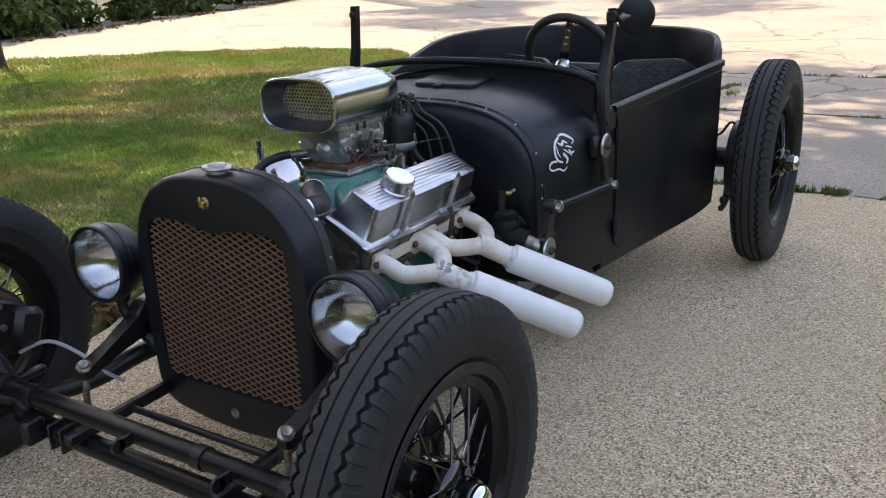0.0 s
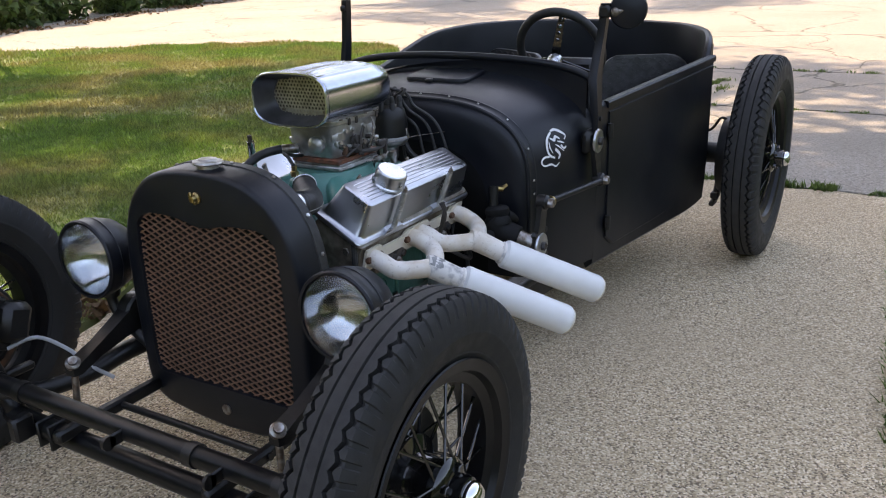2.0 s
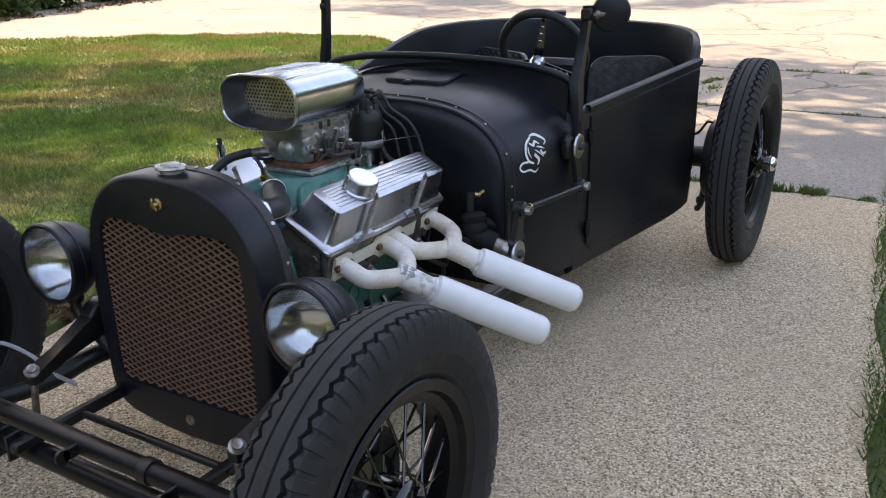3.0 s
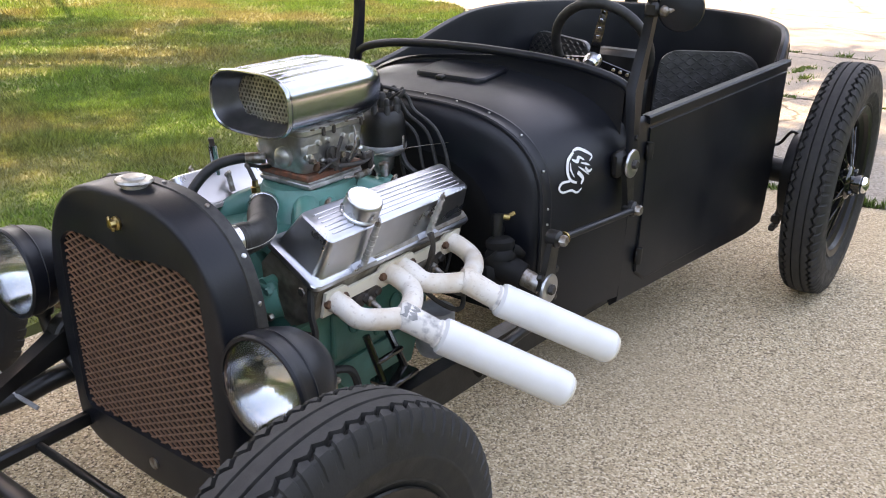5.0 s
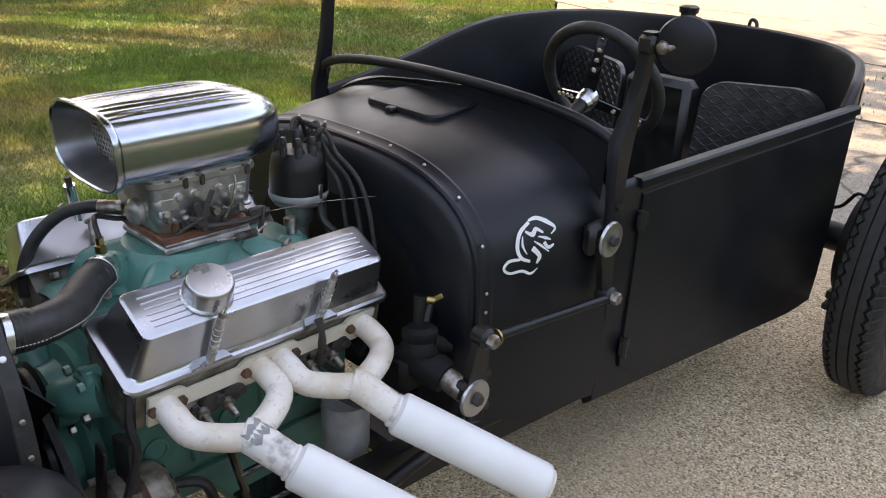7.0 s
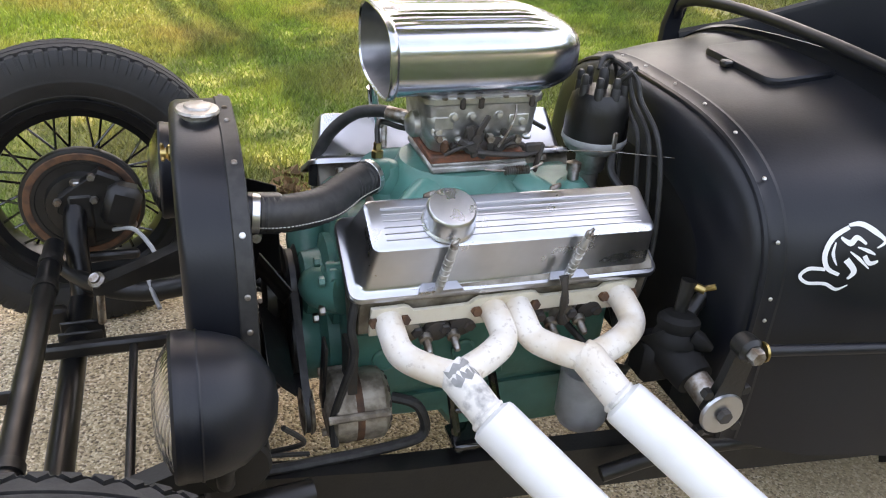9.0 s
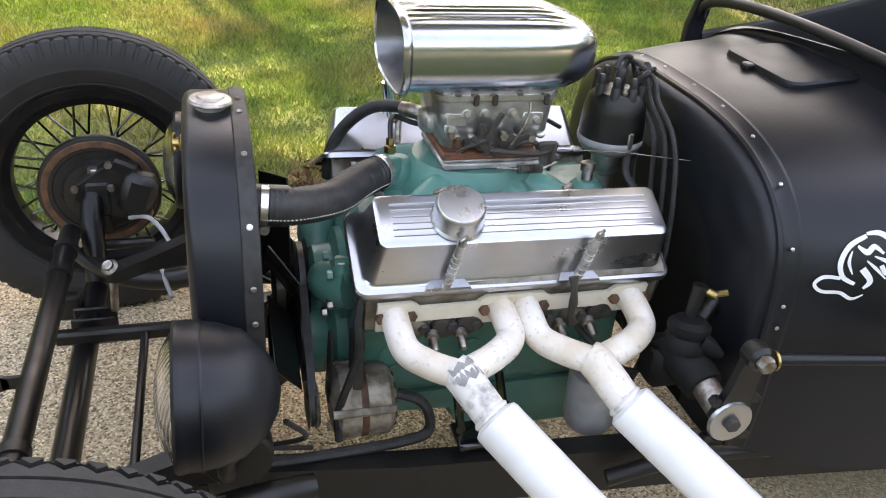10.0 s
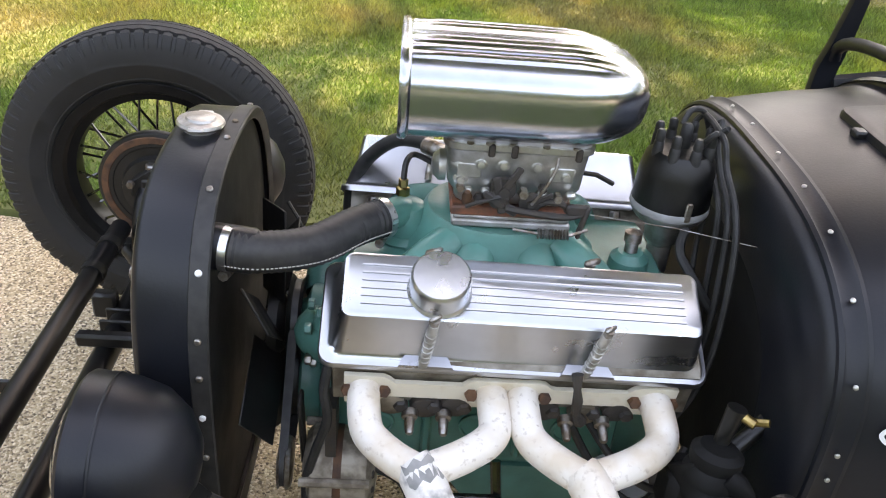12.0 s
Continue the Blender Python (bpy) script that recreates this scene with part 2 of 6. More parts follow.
# ---- mesh tools ----
class G:
    """Collects vertices and faces of one mesh."""

    def __init__(self):
        self.v, self.f = [], []

    def add(self, verts, faces):
        o = len(self.v)
        self.v += [tuple(p) for p in verts]
        self.f += [tuple(i + o for i in q) for q in faces]
        return self

    def box(self, c, s, b=0.003, m=None):
        """A box of size s round c with chamfered edges b; m turns it about c."""
        hx, hy, hz = s[0] / 2, s[1] / 2, s[2] / 2
        b = min(b, hx * 0.9, hy * 0.9, hz * 0.9)
        idx, vs = {}, []
        for sx in (-1, 1):
            for sy in (-1, 1):
                for sz in (-1, 1):
                    for k, p in enumerate(((hx, hy - b, hz - b), (hx - b, hy, hz - b), (hx - b, hy - b, hz))):
                        idx[sx, sy, sz, k] = len(vs)
                        vs.append(Vector((p[0] * sx, p[1] * sy, p[2] * sz)))
        fs = []
        for s1 in (-1, 1):
            fs.append([idx[s1, a, d, 0] for a, d in ((-1, -1), (1, -1), (1, 1), (-1, 1))])
            fs.append([idx[a, s1, d, 1] for a, d in ((-1, -1), (1, -1), (1, 1), (-1, 1))])
            fs.append([idx[a, d, s1, 2] for a, d in ((-1, -1), (1, -1), (1, 1), (-1, 1))])
        for a in (-1, 1):
            for d in (-1, 1):
                fs.append([idx[a, d, -1, 0], idx[a, d, 1, 0], idx[a, d, 1, 1], idx[a, d, -1, 1]])
                fs.append([idx[a, -1, d, 0], idx[a, 1, d, 0], idx[a, 1, d, 2], idx[a, -1, d, 2]])
                fs.append([idx[-1, a, d, 1], idx[1, a, d, 1], idx[1, a, d, 2], idx[-1, a, d, 2]])
        for sx in (-1, 1):
            for sy in (-1, 1):
                for sz in (-1, 1):
                    fs.append([idx[sx, sy, sz, k] for k in range(3)])
        r = m.to_3x3() if m else Matrix.Identity(3)
        return self.add([r @ p + Vector(c) for p in vs], fs)

    def loft(self, rings, closed=True, cap0=False, cap1=False):
        """Joins rings of equal point count."""
        n = len(rings[0])
        vs = [p for r in rings for p in r]
        fs = []
        for i in range(len(rings) - 1):
            for j in range(n if closed else n - 1):
                k = (j + 1) % n
                fs.append((i * n + j, i * n + k, (i + 1) * n + k, (i + 1) * n + j))
        if cap0:
            fs.append(tuple(range(n))[::-1])
        if cap1:
            fs.append(tuple((len(rings) - 1) * n + j for j in range(n)))
        return self.add(vs, fs)

    def tube(self, path, r, seg=12, smooth=0, caps=True, rr=None):
        """A round tube along a path; smooth: points put between each two; rr: a radius for each path point."""
        pts = [Vector(p) for p in path]
        rad = list(rr) if rr else [r] * len(pts)
        if smooth:
            pts, rad = spline(pts, smooth, rad)
        rings, prev = [], None
        for i, p in enumerate(pts):
            d = (pts[min(i + 1, len(pts) - 1)] - pts[max(i - 1, 0)]).normalized()
            if prev is None:
                a = d.orthogonal().normalized()
            else:
                a = (prev - d * prev.dot(d)).normalized()
            prev = a
            c = d.cross(a)
            rings.append([p + rad[i] * (math.cos(t) * a + math.sin(t) * c) for t in [2 * math.pi * k / seg for k in range(seg)]])
        return self.loft(rings, True, caps, caps)

    def lathe(self, profile, at, axis=(0, 0, 1), seg=32, cap=True):
        """Turns a profile of (radius, height along axis) round the axis at the point at."""
        q = Vector(axis).normalized().to_track_quat("Z", "Y")
        o = Vector(at)
        rings = [[o + q @ Vector((r * math.cos(t), r * math.sin(t), h)) for t in [2 * math.pi * k / seg for k in range(seg)]] for r, h in profile]
        return self.loft(rings, True, cap, cap)

    def ball(self, c, r, seg=16, squash=(1, 1, 1)):
        prof = [(max(1e-4, math.sin(math.pi * k / 8)), -math.cos(math.pi * k / 8)) for k in range(9)]
        rings = [[Vector(c) + Vector((r * squash[0] * a * math.cos(t), r * squash[1] * a * math.sin(t), r * squash[2] * h)) for t in [2 * math.pi * k / seg for k in range(seg)]] for a, h in prof]
        return self.loft(rings, True, True, True)

    def hexbolt(self, at, axis, r=0.008, h=0.006):
        return self.lathe([(r, 0), (r, h * 0.8), (r * 0.85, h)], at, axis, 6)


def spline(pts, k, rad=None):
    out, ro = [], []
    rad = rad or [0] * len(pts)
    for i in range(len(pts) - 1):
        p0, p1, p2, p3 = pts[max(i - 1, 0)], pts[i], pts[i + 1], pts[min(i + 2, len(pts) - 1)]
        for j in range(k):
            t = j / k
            out.append(0.5 * (2 * p1 + (p2 - p0) * t + (2 * p0 - 5 * p1 + 4 * p2 - p3) * t * t + (3 * p1 - p0 - 3 * p2 + p3) * t ** 3))
            ro.append(rad[i] * (1 - t) + rad[i + 1] * t)
    return out + [pts[-1]], ro + [rad[-1]]


def mesh_of(name, g, mat, shift=(0, 0, 0), angle=38):
    me = bpy.data.meshes.new(name)
    s = Vector(shift)
    me.from_pydata([Vector(p) - s for p in g.v], [], g.f)
    bm = bmesh.new()
    bm.from_mesh(me)
    bmesh.ops.recalc_face_normals(bm, faces=bm.faces)
    bm.to_mesh(me)
    bm.free()
    me.shade_smooth()
    me.set_sharp_from_angle(angle=radians(angle))
    me.materials.append(mat)
    return me


BASE = {}


def thing(name, at, label, category, **kw):
    ob = tagged(new(name), label, category, **kw)
    ob.location = at
    BASE[ob.name] = Vector(at)
    return ob


def part(name, g, mat, parent, label="", angle=38):
    """One mesh, given in world metres, under a thing or a part."""
    ob = new(name, mesh_of(name, g, mat, BASE[parent.name], angle))
    ob.parent = parent
    BASE[ob.name] = BASE[parent.name]
    return tagged(ob, label)


def solo(name, g, mat, label="", category="", kind="", at=(0, 0, 0), angle=38):
    ob = new(name, mesh_of(name, g, mat, at, angle))
    ob.location = at
    return tagged(ob, label, category, kind=kind)


def raw_mesh(name, verts, loops, starts, mat, label="", category="", kind=""):
    """A large mesh from arrays."""
    me = bpy.data.meshes.new(name)
    me.vertices.add(len(verts))
    me.vertices.foreach_set("co", np.asarray(verts, np.float32).ravel())
    me.loops.add(len(loops))
    me.loops.foreach_set("vertex_index", np.asarray(loops, np.int32))
    me.polygons.add(len(starts))
    me.polygons.foreach_set("loop_start", np.asarray(starts, np.int32))
    me.update(calc_edges=True)
    me.materials.append(mat)
    return tagged(new(name, me), label, category, kind=kind)


def poly_polar(poly, centre, n):
    """The points of a polygon met by n even rays from a centre."""
    out = []
    cx, cy = centre
    for k in range(n):
        a = 2 * math.pi * k / n
        dx, dy = math.cos(a), math.sin(a)
        best = 0
        for i in range(len(poly)):
            (x1, y1), (x2, y2) = poly[i], poly[(i + 1) % len(poly)]
            ex, ey = x2 - x1, y2 - y1
            den = dx * ey - dy * ex
            if abs(den) < 1e-12:
                continue
            t = ((x1 - cx) * ey - (y1 - cy) * ex) / den
            u = ((x1 - cx) * dy - (y1 - cy) * dx) / den
            if t > 0 and -1e-9 <= u <= 1 + 1e-9:
                best = max(best, t)
        out.append((cx + best * dx, cy + best * dy))
    return out


# ---- ground ----
def driveway():
    """A grid over the driveway's outline."""
    g = G()
    left = [(-14, -1.9), (-3, -1.7), (1.2, -1.33), (3.36, -1.20)]
    right = [(-14, 1.5), (-3, 1.15), (-0.6, 1.0), (0.1, 0.98), (0.7, 1.06), (1.8, 1.55), (3.4, 2.05)]

    def along(line, x):
        for (x1, y1), (x2, y2) in zip(line, line[1:]):
            if x <= x2:
                return y1 + (y2 - y1) * (x - x1) / (x2 - x1)
        return line[-1][1]
    xs = [-14, -10, -7, -5] + [-3.5 + (3.37 + 3.5) * k / 60 for k in range(61)]
    cols = []
    for x in xs:
        a, b = along(left, x), along(right, x)
        jag = 0.02 * math.sin(x * 7.0) if x < 3 else 0.0
        ys = [a + jag + (b - a) * j / 24 for j in range(25)]
        cols.append([(x, ys[0], -0.09)] + [(x + (0.03 * math.sin(j) if x > 3.34 else 0), y, 0.0) for j, y in enumerate(ys)] + [(x, ys[-1], -0.09)])
    g.loft(cols, False)
    return solo("driveway", g, DRIVE, "tan exposed-aggregate driveway with worn surface", "driveway", "structure")


def slab(name, outline, top, depth, mat, label, category, kind="structure"):
    g = G()
    g.loft([[(x, y, top - depth) for x, y in outline], [(x, y, top - 0.006) for x, y in outline],
            [(x * 1.0, y, top) for x, y in outline]], True, True, True)
    return solo(name, g, mat, label, category, kind)


solo("ground", G().add([(-400, -400, -0.10), (400, -400, -0.10), (400, 400, -0.10), (-400, 400, -0.10)], [(0, 1, 2, 3)]), EARTH, "bare brown earth under the lawn and paving", "ground", "structure")
driveway()
slab("road", [(7.50, -1.4), (7.46, 0.4), (7.56, 2.0), (8.32, 4.92), (8.55, 6.1), (7.98, 7.72), (7.13, 9.15), (6.25, 10.55), (4.0, 14.0), (9.0, 16.0), (26, 22), (60, 36), (60, -30), (9, -30)],
     0.0, 0.028, SLAB, "pale weathered concrete road in sun and shade", "road")
slab("pavement", [(3.365, -1.20), (5.46, -1.24), (5.49, -0.4), (5.44, 0.5), (5.50, 2.95), (3.48, 2.1), (3.455, 1.2), (3.40, 0.3), (3.43, -0.6)],
     0.0, 0.028, SLAB, "cracked concrete paving slab beside the lawn", "pavement")
slab("pavement", [(5.50, -1.25), (7.46, -1.38), (7.42, 0.4), (7.52, 2.02), (8.25, 4.8), (7.0, 3.9), (5.54, 2.95), (5.48, 0.5), (5.53, -0.4)],
     0.0, 0.028, SLAB, "cracked concrete paving slab beside the road", "pavement")
LAWN = [(-14, 1.52), (-3, 1.17), (-0.6, 1.02), (0.1, 1.0), (0.7, 1.08), (1.8, 1.57), (3.4, 2.07), (5.5, 2.97), (7.0, 3.92), (8.30, 4.90), (8.52, 6.1), (7.95, 7.70), (7.10, 9.12), (6.22, 10.52), (3.9, 14.0), (-14, 24)]
VERGE = [(-14, -1.86), (-14, -6.5), (9, -6.5), (7.5, -1.34), (5.5, -1.21), (3.36, -1.17), (1.2, -1.30), (-3, -1.66)]
slab("lawn", LAWN, 0.014, 0.11, TURF, "patchy green and brown turf beside the driveway", "lawn")
slab("verge", VERGE, -0.004, 0.09, ROUGHGRASS, "rough grass verge along the driveway edge", "lawn")


def inside(px, py, poly):
    r = np.zeros(len(px), bool)
    n = len(poly)
    for i in range(n):
        (x1, y1), (x2, y2) = poly[i], poly[(i + 1) % n]
        hit = ((y1 > py) != (y2 > py)) & (px < (x2 - x1) * (py - y1) / (y2 - y1 + 1e-12) + x1)
        r ^= hit
    return r


def blades(name, rng, boxes, poly, label, category="grass", height=0.035, width=0.0028, mat=GRASS, base=0.012, clumpy=False):
    """Single-triangle blades scattered over boxes (x0, x1, y0, y1, count, size) inside a polygon."""
    vs = []
    for x0, x1, y0, y1, count, size in boxes:
        px, py = rng.uniform(x0, x1, count), rng.uniform(y0, y1, count)
        if poly:
            k = inside(px, py, poly)
            px, py = px[k], py[k]
        if clumpy:
            k = np.sin(px * 9 + py * 13) + np.sin(py * 31 + px * 5) + rng.uniform(-0.6, 0.6, len(px)) > 0.5
            px, py = px[k], py[k]
        n = len(px)
        a, lean = rng.uniform(0, 2 * np.pi, n), rng.uniform(0.2, 1.1, n)
        clump = 0.65 + 0.5 * np.sin(px * 5.1 + np.sin(py * 3.7)) * np.sin(py * 4.3 + 1.0)
        h = height * size ** 0.5 * rng.uniform(0.5, 1.3, n) * np.clip(clump, 0.5, 1.3)
        w = width * size * rng.uniform(0.7, 1.4, n)
        b = rng.uniform(0, 2 * np.pi, n)
        p = np.stack([px, py, np.full(n, base)], 1)
        s = np.stack([np.cos(a), np.sin(a), np.zeros(n)], 1) * w[:, None]
        top = p + np.stack([np.cos(b) * lean * h, np.sin(b) * lean * h, h], 1)
        vs.append(np.stack([p - s, p + s, top], 1).reshape(-1, 3))
    v = np.concatenate(vs)
    return raw_mesh(name, v, np.arange(len(v)), np.arange(0, len(v), 3), mat, label, category, "stuff")


rng = np.random.default_rng(5)
blades("grass", rng, [(-1.6, 3.6, 0.9, 4.2, 230000, 1.0), (-2.5, 7.5, 2.8, 8.5, 230000, 1.7), (-3, 9, 8, 24, 180000, 3.4), (-6, -1.6, 1.0, 6, 40000, 2.0), (7.2, 9, 3.8, 8.6, 30000, 2.6), (3.4, 7.3, 1.9, 3.2, 30000, 1.7)], LAWN, "sunlit patchy mown lawn grass")
blades("verge_grass", rng, [(0.55, 5.2, -2.2, -1.15, 42000, 1.3), (-4.0, 0.55, -3.2, -1.2, 30000, 1.6), (0.55, 5.2, -3.2, -2.2, 20000, 1.6)], VERGE, "rough uncut grass at the driveway edge", height=0.034, base=-0.008, mat=WEED)
g_w = []
for x0, y0, x1, y1, c in ((3.36, -1.15, 3.42, 0.2, 1100), (3.38, -1.3, 3.45, -0.78, 1500), (5.47, -1.2, 5.52, 0.6, 900), (7.44, -1.2, 7.52, 1.5, 1400), (6.2, 0.25, 6.8, 0.42, 900), (5.6, 0.1, 7.0, 0.8, 500), (3.42, 0.9, 3.52, 2.0, 1500)):
    g_w.append((x0, x1, y0, y1, c, 1.8))
blades("weeds", rng, g_w, None, "green weeds growing in the paving cracks", "weeds", 0.03, base=-0.004, mat=WEED, clumpy=True)


def leaves(name, rng, clumps, count, size, mat, label, category):
    """Diamond leaves scattered in clumps (x, y, z, rx, ry, rz)."""
    c = np.array(clumps)
    k = rng.integers(0, len(c), count)
    d = rng.normal(0, 1, (count, 3))
    d /= np.linalg.norm(d, axis=1)[:, None]
    d *= rng.uniform(0.35, 1, count)[:, None] ** 0.6
    p = c[k, :3] + d * c[k, 3:]
    a = rng.normal(0, 1, (count, 3))
    a /= np.linalg.norm(a, axis=1)[:, None]
    b = np.cross(a, rng.normal(0, 1, (count, 3)))
    b /= np.linalg.norm(b, axis=1)[:, None]
    s = size * rng.uniform(0.6, 1.3, count)[:, None]
    v = np.stack([p - a * s, p - b * s * 0.42, p + a * s, p + b * s * 0.42], 1).reshape(-1, 3)
    return raw_mesh(name, v, np.arange(len(v)), np.arange(0, len(v), 4), mat, label, category)


def tree(at, height, spread, crown_at, count, label, leaf=0.13, seed=1, clump_n=46):
    rnd = np.random.default_rng(seed)
    x, y = at
    root = thing("tree", (x, y, 0), label, "tree")
    top = Vector((x, y, height * 0.45))
    t = G().tube([(x, y, -0.1), (x + 0.03, y, 0.25), (x - 0.03, y + 0.04, height * 0.2), top], 0.3, 18, 6, True, [0.52, 0.36, 0.30, 0.22])
    part("trunk", t, BARK, root, "rough grey-brown bark")
    clumps = []
    cx, cy, cz = crown_at
    for k in range(clump_n):
        d = rnd.normal(0, 1, 3)
        d /= np.linalg.norm(d)
        r = rnd.uniform(0.3, 1.0) ** 0.5
        c = (cx + d[0] * spread[0] * r, cy + d[1] * spread[1] * r, cz + d[2] * spread[2] * r)
        s = rnd.uniform(0.7, 1.35)
        clumps.append((*c, 0.95 * s, 0.95 * s, 0.6 * s))
    for k in range(0, clump_n, 4):
        c = Vector(clumps[k][:3])
        m = top.lerp(c, 0.5) + Vector((0, 0, 0.5))
        part("limb", G().tube([top, m, c], 0.1, 8, 5, True, [0.15, 0.09, 0.02]), BARK, root)
    crown = leaves("crown", rnd, clumps, count, leaf, LEAF, "", "")
    crown.parent = root
    crown.matrix_parent_inverse = Matrix.Translation((-x, -y, 0))
    return root


# Tree kept out of view; its crown is placed to dapple lawn and paving.
tree((0.5, 14.5), 9, (5.0, 3.6, 2.0), (6.9, 7.4, 8.2), 9500, "broad tree out of view, added to dapple the lawn and paving", seed=3)
# Added off-screen; the dense crown blocks the sun over car and driveway.
tree((-7.5, 7.5), 10, (6.2, 3.7, 1.7), (1.9, 4.2, 8.3), 66000, "spreading leafy tree out of view, added to shade the driveway", seed=7, clump_n=130)
# Another added tree, trunk hidden, crown set where it shades the far road.
tree((25.0, 21.5), 11, (5.5, 5.0, 2.4), (20.0, 12.5, 9.0), 15000, "leafy tree out of view, added to shade the road", seed=9)


def tall_grass(at, label):
    """A clump of tall ornamental grass: brown culms at the foot, arching green blades above."""
    rnd = np.random.default_rng(21)
    x, y = at
    root = thing("ornamental_grass", (x, y, 0), label, "grass clump")
    for name, count, low, high, spread, mat, text in (("culms", 420, 0.45, 0.8, 0.10, DEADLEAF, "dry brown culms"), ("blades", 2600, 0.9, 1.9, 0.55, WEED, "arching green blades")):
        a, r = rnd.uniform(0, 2 * np.pi, count), 0.55 * np.sqrt(rnd.uniform(0, 1, count))
        h, out = rnd.uniform(low, high, count), spread * rnd.uniform(0.2, 1.0, count)
        w = rnd.uniform(0.006, 0.013, count)
        base = np.stack([x + r * np.cos(a), y + r * np.sin(a), np.zeros(count)], 1)
        way = np.stack([np.cos(a + rnd.normal(0, 0.5, count)), np.sin(a), np.zeros(count)], 1)
        side = np.stack([-np.sin(a), np.cos(a), np.zeros(count)], 1) * w[:, None]
        mid = base + way * (out * 0.35)[:, None] + np.array([0, 0, 0.62]) * h[:, None]
        top = base + way * out[:, None] + np.array([0, 0, 0.92]) * h[:, None]
        v = np.stack([base - side, base + side, mid + side, top, mid - side], 1).reshape(-1, 3)
        ob = raw_mesh(name, v, np.arange(len(v)), np.arange(0, len(v), 5), mat, text)
        ob.parent = root
        ob.matrix_parent_inverse = Matrix.Translation((-x, -y, 0))


tall_grass((3.75, 8.9), "clump of tall green ornamental grass on the lawn")


def sapling(at):
    x, y = at
    root = thing("sapling", (x, y, 0), "thin dark sapling trunk standing at the lawn edge", "tree")
    top = Vector((x - 0.10, y + 0.05, 3.0))
    part("trunk", G().tube([(x, y, -0.05), (x - 0.02, y, 0.2), (x - 0.05, y + 0.02, 1.4), top], 0.04, 10, 5, True, [0.075, 0.050, 0.042, 0.030]), BARK, root, "thin dark bark")
    rnd = np.random.default_rng(4)
    clumps = []
    for k in range(9):
        c = top + Vector((rnd.normal(0, 0.5), rnd.normal(0, 0.5), rnd.uniform(-0.2, 1.1)))
        part("limb", G().tube([top - Vector((0, 0, 0.5)), top.lerp(c, 0.5), c], 0.015, 6, 3, True, [0.02, 0.013, 0.004]), BARK, root)
        clumps.append((*c, 0.4, 0.4, 0.3))
    crown = leaves("crown", rnd, clumps, 1500, 0.07, LEAF, "", "")
    crown.parent = root
    crown.matrix_parent_inverse = Matrix.Translation((-x, -y, 0))


sapling((5.55, 9.35))


def thicket():
    rnd = np.random.default_rng(11)
    cl = []
    line = [(3.0, 14.4), (8.6, 13.9), (12.2, 15.9), (17.0, 17.2), (26, 20.6), (45, 29), (62, 33)]
    for i in range(len(line) - 1):
        (x1, y1), (x2, y2) = line[i], line[i + 1]
        n = int(math.hypot(x2 - x1, y2 - y1) * 9)
        for k in range(n):
            t = k / n
            z = rnd.uniform(0.1, 3.2)
            back = rnd.uniform(0, 1.2) + z * 0.35
            cl.append((x1 + (x2 - x1) * t + rnd.normal(0, 0.3) - back * 0.3, y1 + (y2 - y1) * t + back, z, 0.55, 0.55, 0.5))
    leaves("thicket", rnd, cl, 230000, 0.115, SHRUB, "dense dark green shrubs along the road edge", "shrubs")["kind"] = "stuff"
    # Unseen ring of leaf clumps, added to block horizon glow and shape reflections.
    rim = []
    for k in range(300):
        a = 2 * math.pi * k / 300 + rnd.uniform(-0.02, 0.02)
        r = rnd.uniform(38, 46)
        if 0.05 < a < 1.9:
            r += 26
        # Lower sectors let more sky into the reflections on the car.
        tall = rnd.uniform(0.75, 1.2) * r / 42 * (0.55 if a > 3.3 else 0.33 if 0.5 < a < 1.35 else 1.0)
        for z in (1.5, 5.0, 9.0, 13.0, 17.5):
            rim.append((r * math.cos(a), r * math.sin(a), z * tall + rnd.uniform(-1, 1), 2.8, 2.8, 2.6 * tall))
    leaves("horizon_woods_screen", rnd, rim, 60000, 1.15, SHRUB, "unseen ring of green woods added to block horizon glow and shape reflections", "woods")["kind"] = "stuff"
    dead = []
    for k in range(120):
        t = rnd.uniform(0, 1)
        dead.append((8.4 + 17 * t + rnd.normal(0, 0.15), 13.6 + 6.3 * t + rnd.normal(0, 0.2), 0.02, 0.25, 0.25, 0.03))
    for k in range(34):
        dead.append((rnd.uniform(0.55, 1.1), rnd.uniform(1.12, 1.42), 0.015, 0.05, 0.05, 0.008))
    leaves("dry_leaves", rnd, dead, 1600, 0.045, DEADLEAF, "scattered dry brown leaves along the lawn and road edge", "leaves")["kind"] = "stuff"


thicket()


# ---- the car ----
car = thing("roadster", (1.2, 0, 0), "satin black open hot rod roadster with exposed teal V8 engine", "car")
car["kind"] = "thing"


